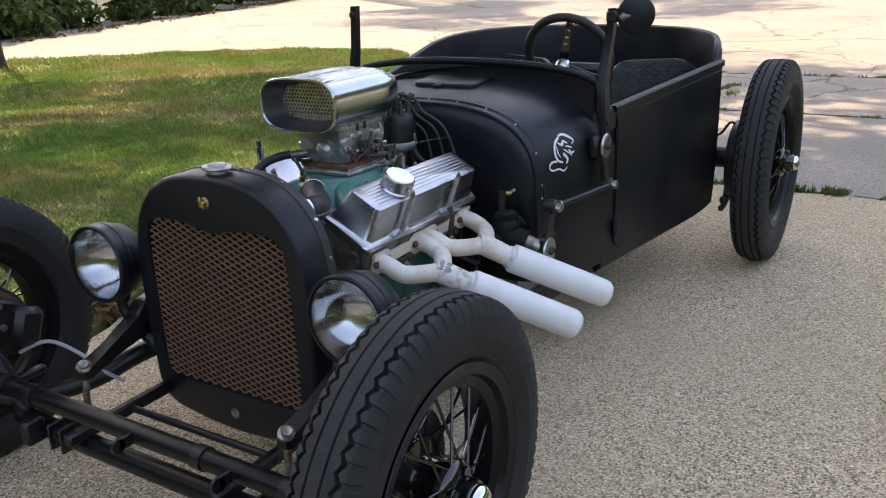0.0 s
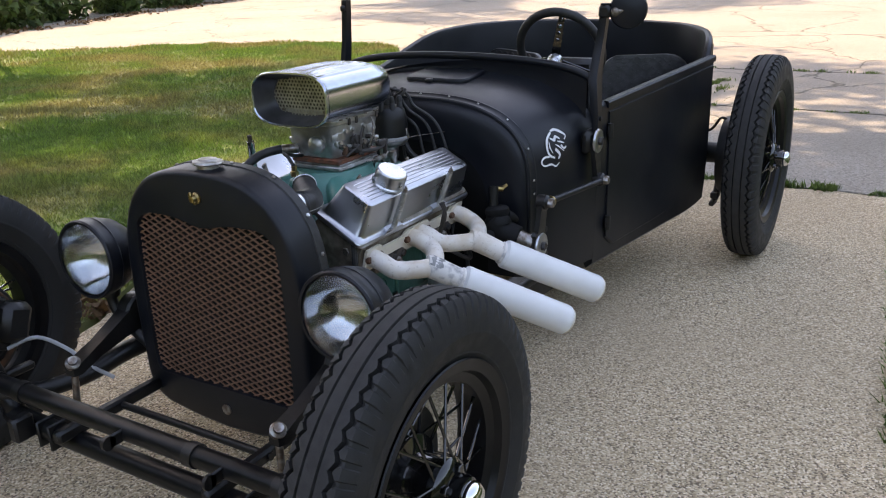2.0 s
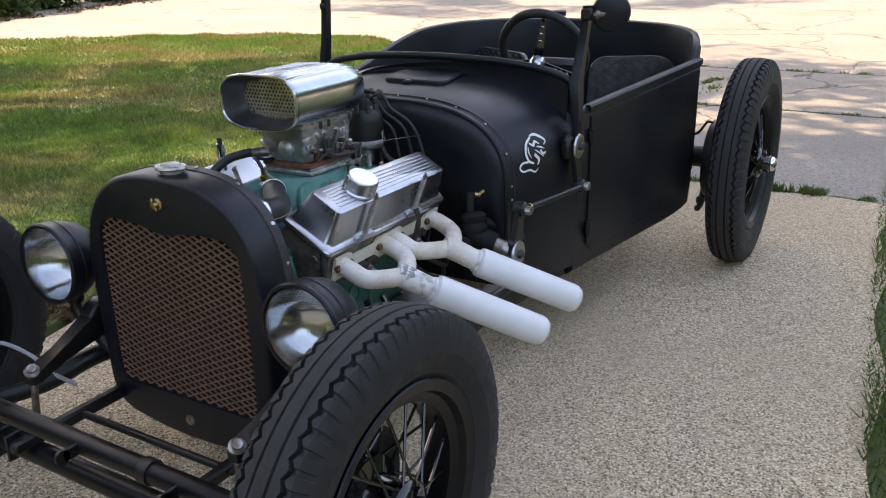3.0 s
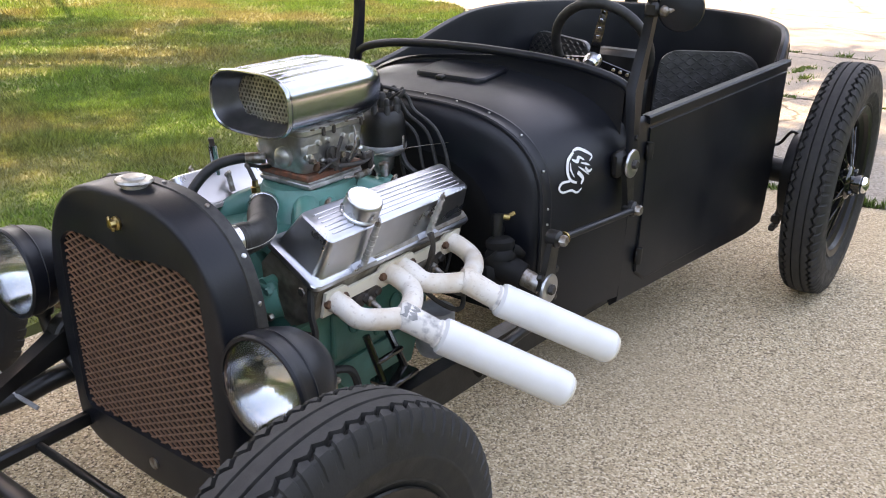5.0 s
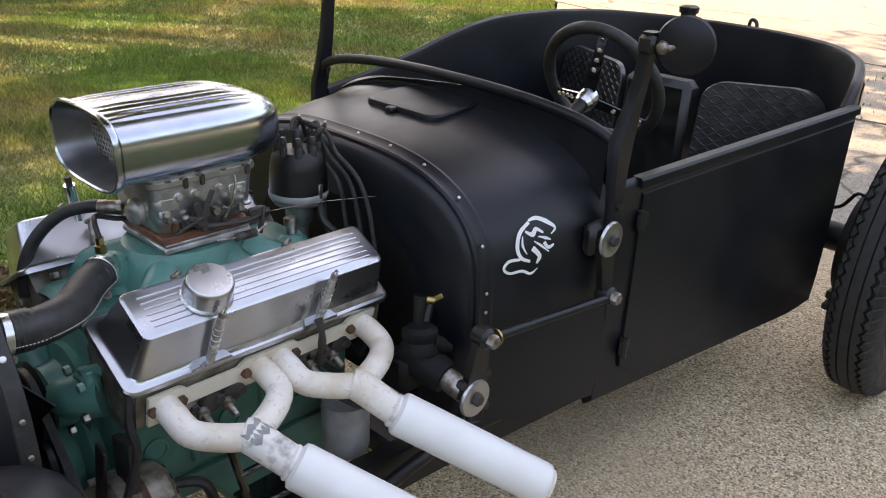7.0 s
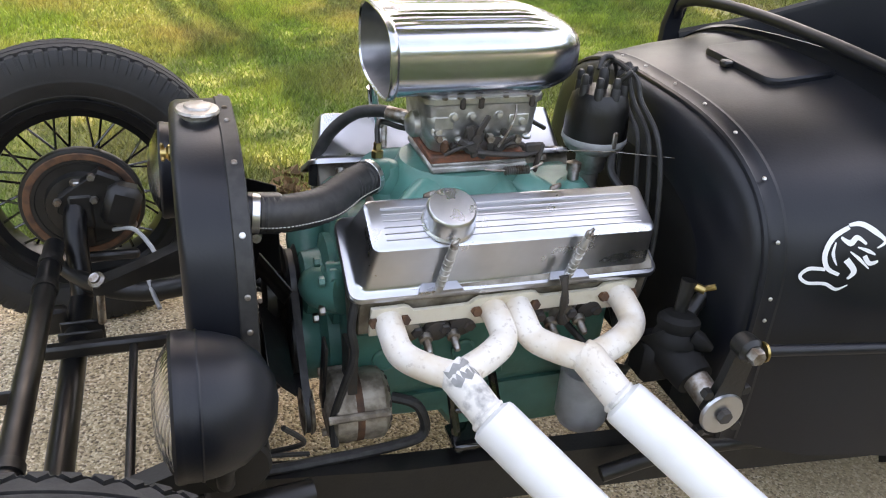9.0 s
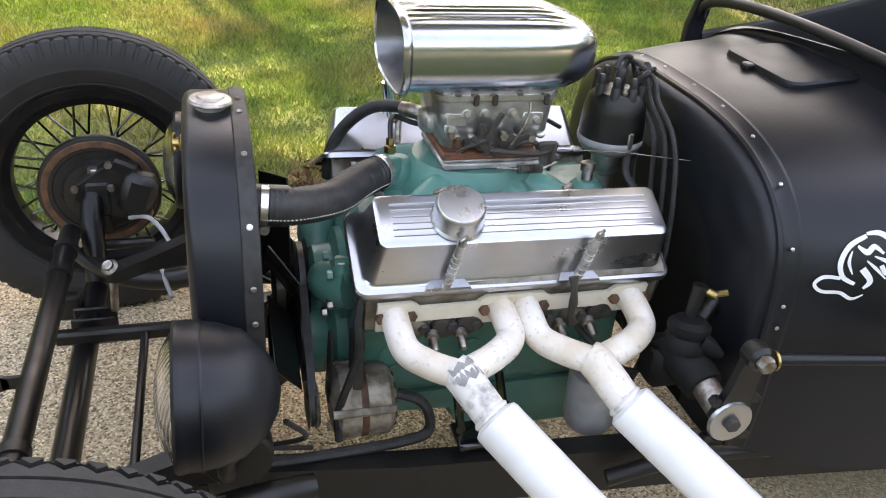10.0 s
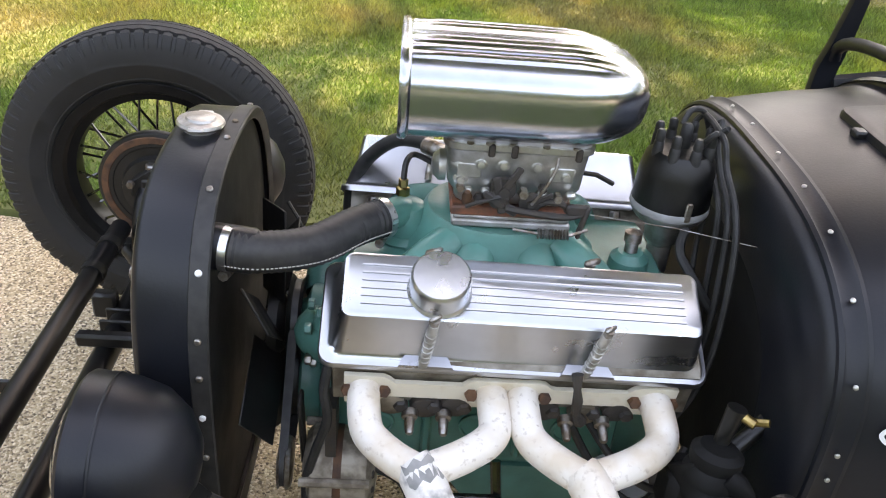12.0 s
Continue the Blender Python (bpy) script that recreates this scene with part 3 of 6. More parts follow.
# ---- wheels ----
def tyre_mesh(R, rim, half):
    """A tyre with a plain centre rib, zigzag grooves and scalloped shoulder lugs, axis along y."""
    prof = [(rim - 0.006, -0.62), (rim + 0.004, -0.74), (rim + 0.014, -0.86), (rim + 0.016, -0.885), (rim + 0.019, -0.885), (rim + 0.022, -0.92), (rim + 0.048, -1.04), (rim + 0.050, -1.052), (rim + 0.053, -1.052), (rim + 0.055, -1.043),
            (R - 0.060, -1.045), (R - 0.050, -1.04), (R - 0.032, -1.00), (R - 0.013, -0.925), (R - 0.003, -0.80), (R, -0.66), (R - 0.010, -0.63), (R - 0.010, -0.54), (R + 0.001, -0.52), (R + 0.003, -0.27), (R - 0.006, -0.255), (R - 0.006, -0.20), (R + 0.0035, -0.185)]
    m = len(prof)
    full = prof + [(r, -y) for r, y in prof[::-1]]
    teeth = 74
    steps = ((0.0, 1.0, 0.6), (0.13, 1.0, 1.0), (0.26, 1.0, 0.6), (0.33, 0.0, 0.45), (0.63, 0.0, -0.8), (0.93, 0.0, 0.45))
    rings = []
    for k in range(teeth):
        for ph, notch, zig in steps:
            ring = []
            for i, (r, y) in enumerate(full):
                j = i if i < m else len(full) - 1 - i
                turn = 0.0 if i < m else 0.5
                a = 2 * math.pi * (k + ph + turn) / teeth
                side = -1 if y < 0 else 1
                if j in (12, 13, 14, 15):
                    r -= notch * (0.0 if j == 12 else 0.0042)
                    y -= side * notch * {12: 0.006, 13: 0.032}.get(j, 0.0)
                if j in (15, 16, 17, 18):
                    y += side * zig * (0.085 if j < 17 else 0.075)
                ring.append((r * math.cos(a), y * half, r * math.sin(a)))
            rings.append(ring)
    rings.append(rings[0])
    me = mesh_of("tyre", G().loft(rings, False), RUBBER, angle=26)
    me.materials.append(DUST)
    for f in me.polygons:
        if all(math.hypot(me.vertices[v].co.x, me.vertices[v].co.z) > R - 0.0075 for v in f.vertices):
            f.material_index = 1
    return me


def rim_mesh(rim):
    p = [(rim + 0.010, -0.052), (rim + 0.012, -0.049), (rim + 0.008, -0.045), (rim - 0.004, -0.043), (rim - 0.010, -0.030), (rim - 0.026, -0.022), (rim - 0.030, 0.0), (rim - 0.026, 0.022), (rim - 0.010, 0.030),
         (rim - 0.004, 0.043), (rim + 0.008, 0.045), (rim + 0.012, 0.049), (rim + 0.010, 0.052),
         (rim + 0.004, 0.050), (rim - 0.010, 0.047), (rim - 0.016, 0.034), (rim - 0.033, 0.026), (rim - 0.037, 0.0), (rim - 0.033, -0.026), (rim - 0.016, -0.034), (rim - 0.010, -0.047), (rim + 0.004, -0.050), (rim + 0.010, -0.052)]
    return mesh_of("wheel", G().lathe(p, (0, 0, 0), (0, 1, 0), 72, False), RIMBLACK)


def hub_mesh():
    g = G().lathe([(0.030, 0.05), (0.075, 0.045), (0.078, 0.03), (0.075, 0.022), (0.05, 0.012), (0.045, -0.03), (0.052, -0.040), (0.056, -0.048), (0.050, -0.056), (0.034, -0.062), (0.032, -0.085), (0.02, -0.09)], (0, 0, 0), (0, 1, 0), 36)
    for k in range(5):
        a = 2 * math.pi * k / 5
        g.hexbolt((0.040 * math.cos(a), -0.056, 0.040 * math.sin(a)), (0, -1, 0), 0.009, 0.012)
    return mesh_of("hub", g, GLOSS)


def cap_mesh():
    return mesh_of("hub_cap", G().lathe([(0.026, -0.083), (0.028, -0.092), (0.026, -0.100), (0.019, -0.107), (0.008, -0.110), (0.001, -0.111)], (0, 0, 0), (0, 1, 0), 28), CHROME)


def spoke_mesh(k, rim):
    a = 2 * math.pi * k / 36
    outer = k % 2
    b = a + (0.42 if (k // 2) % 2 else -0.42)
    r0, y0 = (0.053, -0.046) if outer else (0.076, 0.032)
    p = (r0 * math.cos(b), y0, r0 * math.sin(b))
    q = ((rim - 0.028) * math.cos(a), (-0.014 if outer else 0.014), (rim - 0.028) * math.sin(a))
    m = Vector(p).lerp(Vector(q), 0.9)
    return mesh_of("spoke", G().tube([p, m, q], 0.0028, 7, 0, True, [0.0028, 0.0028, 0.0045]), GLOSS)


hubs, caps = hub_mesh(), cap_mesh()
SETS = {}
for kind, R, rim, half in (("front", 0.326, 0.208, 0.056), ("far_front", 0.338, 0.217, 0.058), ("rear", 0.376, 0.238, 0.060)):
    SETS[kind] = (rim_mesh(rim), tyre_mesh(R, rim + 0.004, half), [spoke_mesh(k, rim) for k in range(36)])


def child(name, me, parent, label=""):
    ob = new(name, me)
    ob.parent = parent
    return tagged(ob, label)


def wheel(x, y, z, kind, steer=0.0):
    rims, tyre, spokes = SETS[kind]
    w = child("wheel", rims, car, "black wire-spoke wheel with ribbed tyre")
    w.matrix_basis = Matrix.Translation(Vector((x, y, z)) - BASE["roadster"]) @ pose(0, 0, 0, 0, 0, (0 if y < 0 else 180) + steer)
    child("tyre", tyre, w, "black ribbed rubber tyre with zigzag shoulders")
    child("hub", hubs, w)
    child("hub_cap", caps, w, "chrome hub cap")
    for s in spokes:
        child("spoke", s, w)
    return w


FX, FZ, RX, RZ = 0.088, 0.324, 2.40, 0.374
wheel(FX + 0.010, -0.660, FZ, "front", 0.0)
wheel(FX - 0.014, 0.664, FZ + 0.014, "far_front", 3.0)
wheel(RX, -0.742, RZ, "rear")
wheel(RX, 0.742, RZ, "rear")


# ---- front axle, brakes, steering ----
def front_end():
    ax = part("front_axle", G().tube([(0.065, -0.575, 0.335), (0.062, -0.53, 0.295), (0.066, -0.46, 0.190), (0.062, -0.38, 0.164), (0.062, 0.38, 0.164), (0.066, 0.46, 0.190), (0.062, 0.53, 0.295), (0.065, 0.575, 0.335)], 0.0245, 14, 5), RIMBLACK, car, "black dropped tube axle")
    for y in (-0.325, -0.285, 0.285, 0.325):
        part("axle_clamp", G().box((0.074, y, 0.162), (0.085, 0.007, 0.064), 0.003), FLAT, ax)
    tb = part("tie_tube", G().tube([(0.020, -0.50, 0.280), (0.020, 0.50, 0.280)], 0.021, 16), RIMBLACK, car, "flat black steel cross tube")
    for y in (-0.29, -0.02):
        g = G().box((-0.005, y, 0.280), (0.05, 0.007, 0.028), 0.003)
        g.lathe([(0.015, -0.0035), (0.015, 0.0035)], (-0.030, y, 0.280), (0, 1, 0), 16)
        part("tab", g, FLAT, tb)
    for y in (-0.42, -0.20, 0.32, 0.42):
        part("sleeve", G().tube([(0.020, y - 0.012, 0.280), (0.020, y + 0.012, 0.280)], 0.0245, 16), FLAT, tb)
    for s in (-1, 1):
        hx, hy, hz = FX - 0.01, s * 0.580, FZ + 0.004
        g = G().tube([(hx, hy, hz - 0.09), (hx, hy, hz + 0.055)], 0.018, 14)
        g.box((hx, hy, hz), (0.06, 0.05, 0.09), 0.01)
        g.box((hx + 0.05, hy - s * 0.03, hz - 0.11), (0.12, 0.022, 0.022), 0.006)
        k = part("kingpin", g, FLAT, car, "black spindle upright")
        part("nut", G().hexbolt((hx, hy, hz + 0.055), (0, 0, 1), 0.018, 0.014), STEEL, k)
        dy = hy + s * 0.030
        d = G().lathe([(0.045, -0.012), (0.131, -0.012), (0.133, -0.006), (0.133, 0.006), (0.131, 0.010), (0.126, 0.012), (0.100, 0.012), (0.098, 0.010), (0.080, 0.010), (0.075, 0.024), (0.05, 0.028), (0.045, 0.028)], (hx, dy, hz), (0, s * -1, 0), 48)
        bd = part("brake_disc", d, FLAT, car, "black brake disc with a rusty worn ring")
        part("worn_ring", G().lathe([(0.108, 0.0122), (0.109, 0.0140), (0.122, 0.0140), (0.124, 0.0122)], (hx, dy, hz), (0, s * -1, 0), 48, False), RUST, bd, "rusty worn ring")
        g = G()
        pts = [(-0.05, 0.0), (-0.045, 0.035), (-0.01, 0.060), (0.045, 0.095), (0.085, 0.075), (0.10, 0.03), (0.095, -0.03), (0.06, -0.055), (0.03, -0.045), (-0.03, -0.03)]
        yy = hy - s * 0.006
        g.loft([[(hx + x, yy + s * 0.012, hz + z) for x, z in pts], [(hx + x, yy - s * 0.008, hz + z) for x, z in pts], [(hx + x * 0.93, yy - s * 0.014, hz + z * 0.93) for x, z in pts]], True, True, True)
        g.box((hx + 0.085, yy - s * 0.017, hz + 0.013), (0.075, 0.06, 0.10), 0.016, Euler((0, 0.35, 0)).to_matrix().to_4x4())
        cal = part("brake_caliper", g, FLAT, car, "black brake caliper")
        for bx, bz in ((0.03, 0.085), (0.105, -0.035), (-0.045, 0.03), (-0.02, -0.045), (0.03, 0.03)):
            part("bolt", G().hexbolt((hx + bx, yy - s * 0.017, hz + bz), (0, -s, 0), 0.009, 0.012), STEEL, cal)
        part("brake_hose", G().tube([(hx + 0.06, hy - s * 0.02, hz - 0.05), (hx + 0.11, hy - s * 0.07, hz - 0.03), (hx + 0.15, hy - s * 0.13, hz - 0.07), (0.21, s * 0.38, 0.25), (0.23, s * 0.30, 0.22)], 0.005, 8, 6), GREY, cal, "pale braided brake hose")
        py, pz = 0.318 if s < 0 else 0.285, 0.297
        rr = part("radius_rod", G().tube([(0.03, s * 0.50, 0.225), (0.10, s * 0.43, 0.212), (0.20, s * 0.37, 0.222), (0.31, s * 0.335, 0.250), (0.45, s * 0.31, 0.25)], 0.02, 12, 5, True, [0.017, 0.020, 0.022, 0.024, 0.02]), FLAT, car, "black forged lower arm")
        part("rod_clevis", G().box((0.02, s * 0.36, 0.18), (0.05, 0.03, 0.06), 0.006), FLAT, rr)
        pv = Vector((0.127, s * py, pz))
        en = Vector((0.33, s * 0.318, 0.345))
        up = Vector((0, 0, 1))
        sd = (en - pv).cross(up).normalized()
        arm = [[pv.lerp(en, t) + sd * w * a + up * h * b for a, b in ((-1, -1), (1, -1), (1, 1), (-1, 1))] for t, w, h in ((-0.08, 0.012, 0.010), (0.0, 0.020, 0.013), (0.35, 0.016, 0.016), (0.75, 0.018, 0.026), (1.0, 0.022, 0.034))]
        ua = part("shock_arm", G().loft(arm, True, True, True), FLAT, car, "black tapered friction shock arm")
        part("shock_body", G().lathe([(0.045, -0.022), (0.050, -0.016), (0.050, 0.016), (0.045, 0.022)], en + Vector((0.01, 0, 0.0)), (0, 1, 0), 26), FLAT, ua)
        part("drop_link", G().tube([(0.124, s * py, pz - 0.005), (0.118, s * (py + 0.005), pz - 0.09)], 0.008, 10), STEEL, ua)
        part("pivot_bolt", G().lathe([(0.016, 0), (0.017, 0.012), (0.011, 0.016), (0.010, 0.022)], (0.124, s * py, pz + 0.008), (-0.3, -0.5, 0.8), 16), STEEL, ua)


front_end()


# ---- frame ----
def frame_rails():
    for s in (-1, 1):
        g = G()
        secs = [(0.385, 0.24, 0.195), (0.6, 0.265, 0.19), (1.1, 0.30, 0.19), (1.6, 0.36, 0.20), (2.3, 0.40, 0.24)]
        rings = []
        for x, y, z in secs:
            rings.append([(x, s * (y - 0.02), z - 0.045), (x, s * (y + 0.02), z - 0.045), (x, s * (y + 0.02), z + 0.045), (x, s * (y - 0.02), z + 0.045)])
        g.loft(rings, True, True, True)
        part("frame_rail", g, FLAT, car, "black steel frame rail")
        part("frame_horn", G().box((0.17, s * 0.222, 0.195), (0.32, 0.026, 0.030), 0.006), FLAT, car)
    part("cross_bar", G().tube([(0.178, -0.24, 0.195), (0.178, 0.24, 0.195)], 0.0085, 10), FLAT, car, "thin black cross bar")
    part("crossmember", G().box((0.34, 0, 0.15), (0.05, 0.44, 0.04), 0.008), FLAT, car)
    part("crossmember", G().box((1.06, 0, 0.17), (0.06, 0.6, 0.05), 0.008), FLAT, car)
    # motor mount beside the block
    for s in (-1, 1):
        g = G().tube([(0.70, s * 0.265, 0.22), (0.69, s * 0.21, 0.36)], 0.008, 8).tube([(0.78, s * 0.265, 0.22), (0.77, s * 0.20, 0.34)], 0.008, 8)
        g.box((0.735, s * 0.25, 0.255), (0.10, 0.06, 0.012), 0.003).box((0.735, s * 0.235, 0.30), (0.09, 0.012, 0.012), 0.003)
        part("motor_mount", g, GLOSS, car, "black motor mount")
    ra = part("rear_axle", G().tube([(RX, -0.66, RZ), (RX, 0.66, RZ)], 0.040, 18), FLAT, car, "black rear axle tube")
    for s in (-1, 1):
        part("brake_drum", G().lathe([(0.05, -0.03), (0.145, -0.03), (0.15, 0.0), (0.15, 0.03), (0.04, 0.035)], (RX, s * 0.640, RZ), (0, s, 0), 40), FLAT, ra)
        part("brake_line", G().tube([(RX - 0.02, s * 0.63, 0.50), (RX - 0.04, s * 0.60, 0.52), (RX - 0.03, s * 0.56, 0.47), (RX - 0.05, s * 0.50, 0.46)], 0.005, 8, 5), FLAT, ra)
        g = G().tube([(RX + 0.03, s * 0.60, 0.36), (RX + 0.02, s * 0.585, 0.18)], 0.012, 10).box((RX + 0.02, s * 0.585, 0.20), (0.05, 0.03, 0.025), 0.004)
        g.box((RX + 0.01, s * 0.58, 0.17), (0.06, 0.02, 0.02), 0.004)
        part("shackle", g, IRON, ra, "rusty black spring shackle")


frame_rails()


# ---- radiator ----
def super_half(w, zs, T, n, k=24):
    out = []
    for i in range(k + 1):
        a = math.pi * i / k
        c, s = math.cos(a), math.sin(a)
        out.append((math.copysign(abs(c) ** (2 / n), c) * w, zs + (T - zs) * abs(s) ** (2 / n)))
    return out


def rad_outline(inset=0.0):
    w, b = 0.260 - inset, 0.128 + inset
    top = super_half(w, 0.45, 0.741 - inset, 2.8)
    left = [(-w, 0.38), (-w + 0.005, 0.28)]
    corner = [(-w + 0.006 + 0.085 * (1 - math.cos(t)), b + 0.016 + 0.075 * (1 - math.sin(t))) for t in (0.0, 0.4, 0.8, 1.2, 1.57)]
    low = [(-0.09, b + 0.005), (0.0, b), (0.09, b + 0.005)]
    right = [(-y, z) for y, z in (left + corner)[::-1]]
    return top + left + corner + low + right


def grille_outline():
    top = []
    for i in range(25):
        y = 0.203 - 0.406 * i / 24
        dip = 0.016 * math.exp(-(y / 0.055) ** 2)
        edge = max(0.0, abs(y) - 0.15) / 0.055
        top.append((y, 0.634 - dip - 0.030 * edge ** 2.2))
    return top + [(-0.210, 0.54), (-0.213, 0.40), (-0.212, 0.28), (-0.208, 0.244), (-0.198, 0.234), (0.198, 0.234), (0.208, 0.244), (0.212, 0.28), (0.213, 0.40), (0.210, 0.54)]


def radiator():
    N = 120
    o = poly_polar(rad_outline(), (0, 0.42), N)
    oi = poly_polar(rad_outline(0.004), (0, 0.42), N)
    oj = poly_polar(rad_outline(0.012), (0, 0.42), N)
    gi = poly_polar(grille_outline(), (0, 0.42), N)
    X0, X1 = 0.291, 0.380
    g = G()
    g.loft([[(X1, y, z) for y, z in oj], [(X1, y, z) for y, z in o], [(X0 + 0.012, y, z) for y, z in o], [(X0 + 0.004, y, z) for y, z in oi], [(X0, y, z) for y, z in oj],
            [(X0 + 0.0, y, z) for y, z in gi], [(X0 + 0.006, y * 0.99, 0.42 + (z - 0.42) * 0.99) for y, z in gi], [(X0 + 0.02, y * 0.99, 0.42 + (z - 0.42) * 0.99) for y, z in gi]])
    sh = part("radiator_shell", g, BLACK, car, "satin black radiator shell with brown mesh grille")
    # expanded metal grille
    gr = G()
    poly = grille_outline()
    py, pz = 0.0310, 0.0152
    k = pz / py
    for fam in (-1, 1):
        for i in range(-48, 49):
            zc = 0.42 + i * pz
            run = []
            steps = 110
            for j in range(steps + 1):
                y = -0.224 + 0.448 * j / steps
                z = zc + fam * k * y
                run.append((y, z, bool(inside(np.array([y * 0.975]), np.array([0.42 + (z - 0.42) * 0.978]), poly)[0])))
            on = [r for r in run if r[2]]
            if len(on) < 2:
                continue
            (ya, za, _), (yb, zb, _) = on[0], on[-1]
            w = 0.0017
            xo = X0 + 0.006 + (0.0015 if fam > 0 else 0)
            gr.add([(xo, ya, za - w), (xo, ya, za + w), (xo, yb, zb + w), (xo, yb, zb - w), (xo + 0.003, ya, za - w), (xo + 0.003, ya, za + w), (xo + 0.003, yb, zb + w), (xo + 0.003, yb, zb - w)],
                   [(0, 1, 2, 3), (4, 7, 6, 5), (0, 3, 7, 4), (1, 5, 6, 2)])
    part("grille", gr, COPPER, sh, "brown expanded-metal mesh grille")
    core = [(y * 0.95, 0.42 + (z - 0.42) * 0.95) for y, z in o]
    part("core", G().loft([[(0.32, y, z) for y, z in core], [(0.374, y, z) for y, z in core]], True, True, True), DEEPMATT, sh, "dark radiator core")
    # rear edge strip with screws
    ob = [(y * 1.012, 0.42 + (z - 0.42) * 1.008) for y, z in o]
    ob2 = [(y * 1.0, 0.42 + (z - 0.42) * 1.0) for y, z in o]
    part("edge_strip", G().loft([[(0.362, y, z) for y, z in ob2], [(0.364, y, z) for y, z in ob], [(0.386, y, z) for y, z in ob], [(0.388, y, z) for y, z in ob2], [(0.382, y * 0.95, 0.42 + (z - 0.42) * 0.95) for y, z in o]]), HOSE, sh, "black rubber edge strip")
    for a in (95, 115, 134, 149, 159, 172, 187, 203, 85, 65, 46, 31, 21, 8, -7, -23):
        y, z = poly_polar(rad_outline(), (0, 0.42), 360)[a % 360]
        d = Vector((0, math.cos(radians(a)), math.sin(radians(a))))
        if abs(y) > 0.225:
            d = Vector((0, math.copysign(1, y), 0.1)).normalized()
        part("screw", G().lathe([(0.0045, 0.0), (0.0045, 0.002), (0.003, 0.0035), (0.0005, 0.0038)], Vector((0.375, y * 1.012, 0.42 + (z - 0.42) * 1.008)), d, 12), STEEL if a % 2 else DECAL, sh)
    part("radiator_cap", G().lathe([(0.023, -0.02), (0.023, 0.003), (0.031, 0.005), (0.033, 0.008), (0.031, 0.012), (0.021, 0.014), (0.019, 0.017), (0.008, 0.019), (0.001, 0.019)], (0.334, 0.0, 0.743), (0.05, 0, 1), 28), CAST, sh, "chrome radiator cap")
    for s in (-1, 1):
        part("cap_ear", G().box((0.334, s * 0.031, 0.752), (0.022, 0.012, 0.005), 0.002), CAST, sh)
    e = G().lathe([(0.013, 0), (0.013, 0.004), (0.009, 0.007), (0.007, 0.016), (0.002, 0.017)], (X0, 0.0, 0.685), (-1, 0, 0), 14)
    e.box((X0 - 0.013, 0, 0.685), (0.006, 0.026, 0.007), 0.002, Euler((0.9, 0, 0)).to_matrix().to_4x4()).box((X0 - 0.013, 0.004, 0.690), (0.006, 0.007, 0.02), 0.002)
    part("badge_stud", e, BRASS, sh, "brass badge stud")
    part("badge_plate", G().lathe([(0.013, 0), (0.013, 0.003), (0.009, 0.004)], (X0, -0.004, 0.182), (-1, 0, 0), 18), STEEL, sh, "small metal tag")
    part("drain_tap", G().lathe([(0.03, 0), (0.03, 0.05), (0.024, 0.06)], (0.380, -0.168, 0.658), (1, 0, -0.1), 20), BLACK, sh)
    # fan and shroud behind the core
    fan = part("fan", G().lathe([(0.02, 0), (0.05, 0.005), (0.05, 0.02), (0.03, 0.04)], (0.415, 0.0, 0.42), (1, 0, 0), 24), FLAT, car, "black engine fan")
    for k2 in range(6):
        a = k2 * math.pi / 3 + 0.35
        v = Matrix.Rotation(a, 3, "X") @ Vector((0, 0.12, 0))
        part("blade", G().box(Vector((0.425, 0, 0.42)) + v, (0.003, 0.15, 0.075), 0.001, Matrix.Rotation(a, 4, "X") @ Matrix.Rotation(0.6, 4, "Y")), FLAT, fan)


radiator()


# ---- headlamps ----
def headlamp(x, y, z):
    o = (x, y, z)
    bowl = G().lathe([(0.001, 0.126), (0.030, 0.121), (0.060, 0.104), (0.082, 0.077), (0.092, 0.046), (0.0955, 0.022), (0.0955, 0.006), (0.0965, 0.004), (0.0968, -0.004), (0.0935, -0.008), (0.0885, -0.007), (0.087, 0.004), (0.089, 0.02), (0.074, 0.068), (0.03, 0.098), (0.001, 0.104)], o, (1, 0, -0.04), 56, False)
    h = part("headlamp", bowl, BLACK, car, "satin black bullet headlamp")
    part("reflector", G().lathe([(0.084, 0.004), (0.076, 0.028), (0.058, 0.052), (0.036, 0.066), (0.012, 0.072), (0.001, 0.072)], o, (1, 0, -0.04), 40, False), REFLECT, h, "silvered reflector")
    gl = G().lathe([(0.001, -0.032), (0.03, -0.030), (0.06, -0.023), (0.08, -0.012), (0.0880, -0.005), (0.0880, 0.0), (0.078, -0.007), (0.058, -0.018), (0.03, -0.025), (0.001, -0.027)], o, (1, 0, -0.04), 40, False)
    lens = part("lens", gl, GLASS, h, "clear ribbed headlamp glass")
    lens.visible_shadow = False
    s = math.copysign(1, y)
    part("seam", G().lathe([(0.0962, 0.024), (0.0970, 0.026), (0.0962, 0.028)], o, (1, 0, -0.04), 56, False), BLACK, h)
    st = G().tube([(x + 0.05, y, z - 0.085), (x + 0.05, y, z - 0.13), (x + 0.05, y - s * 0.03, z - 0.17), (x + 0.05, s * 0.26, z - 0.22)], 0.013, 12, 5)
    st.lathe([(0.02, 0), (0.022, 0.01), (0.016, 0.022)], (x + 0.05, y, z - 0.11), (0, 0, 1), 16)
    part("stand", st, FLAT, h, "black headlamp bracket")
    part("wire_lead", G().tube([(x + 0.13, y, z - 0.06), (x + 0.16, y + s * -0.03, z - 0.12), (x + 0.10, s * 0.28, z - 0.18), (x + 0.18, s * 0.24, z - 0.23)], 0.004, 7, 6), HOSE, h)


headlamp(0.274, -0.366, 0.491)
headlamp(0.266, 0.372, 0.496)


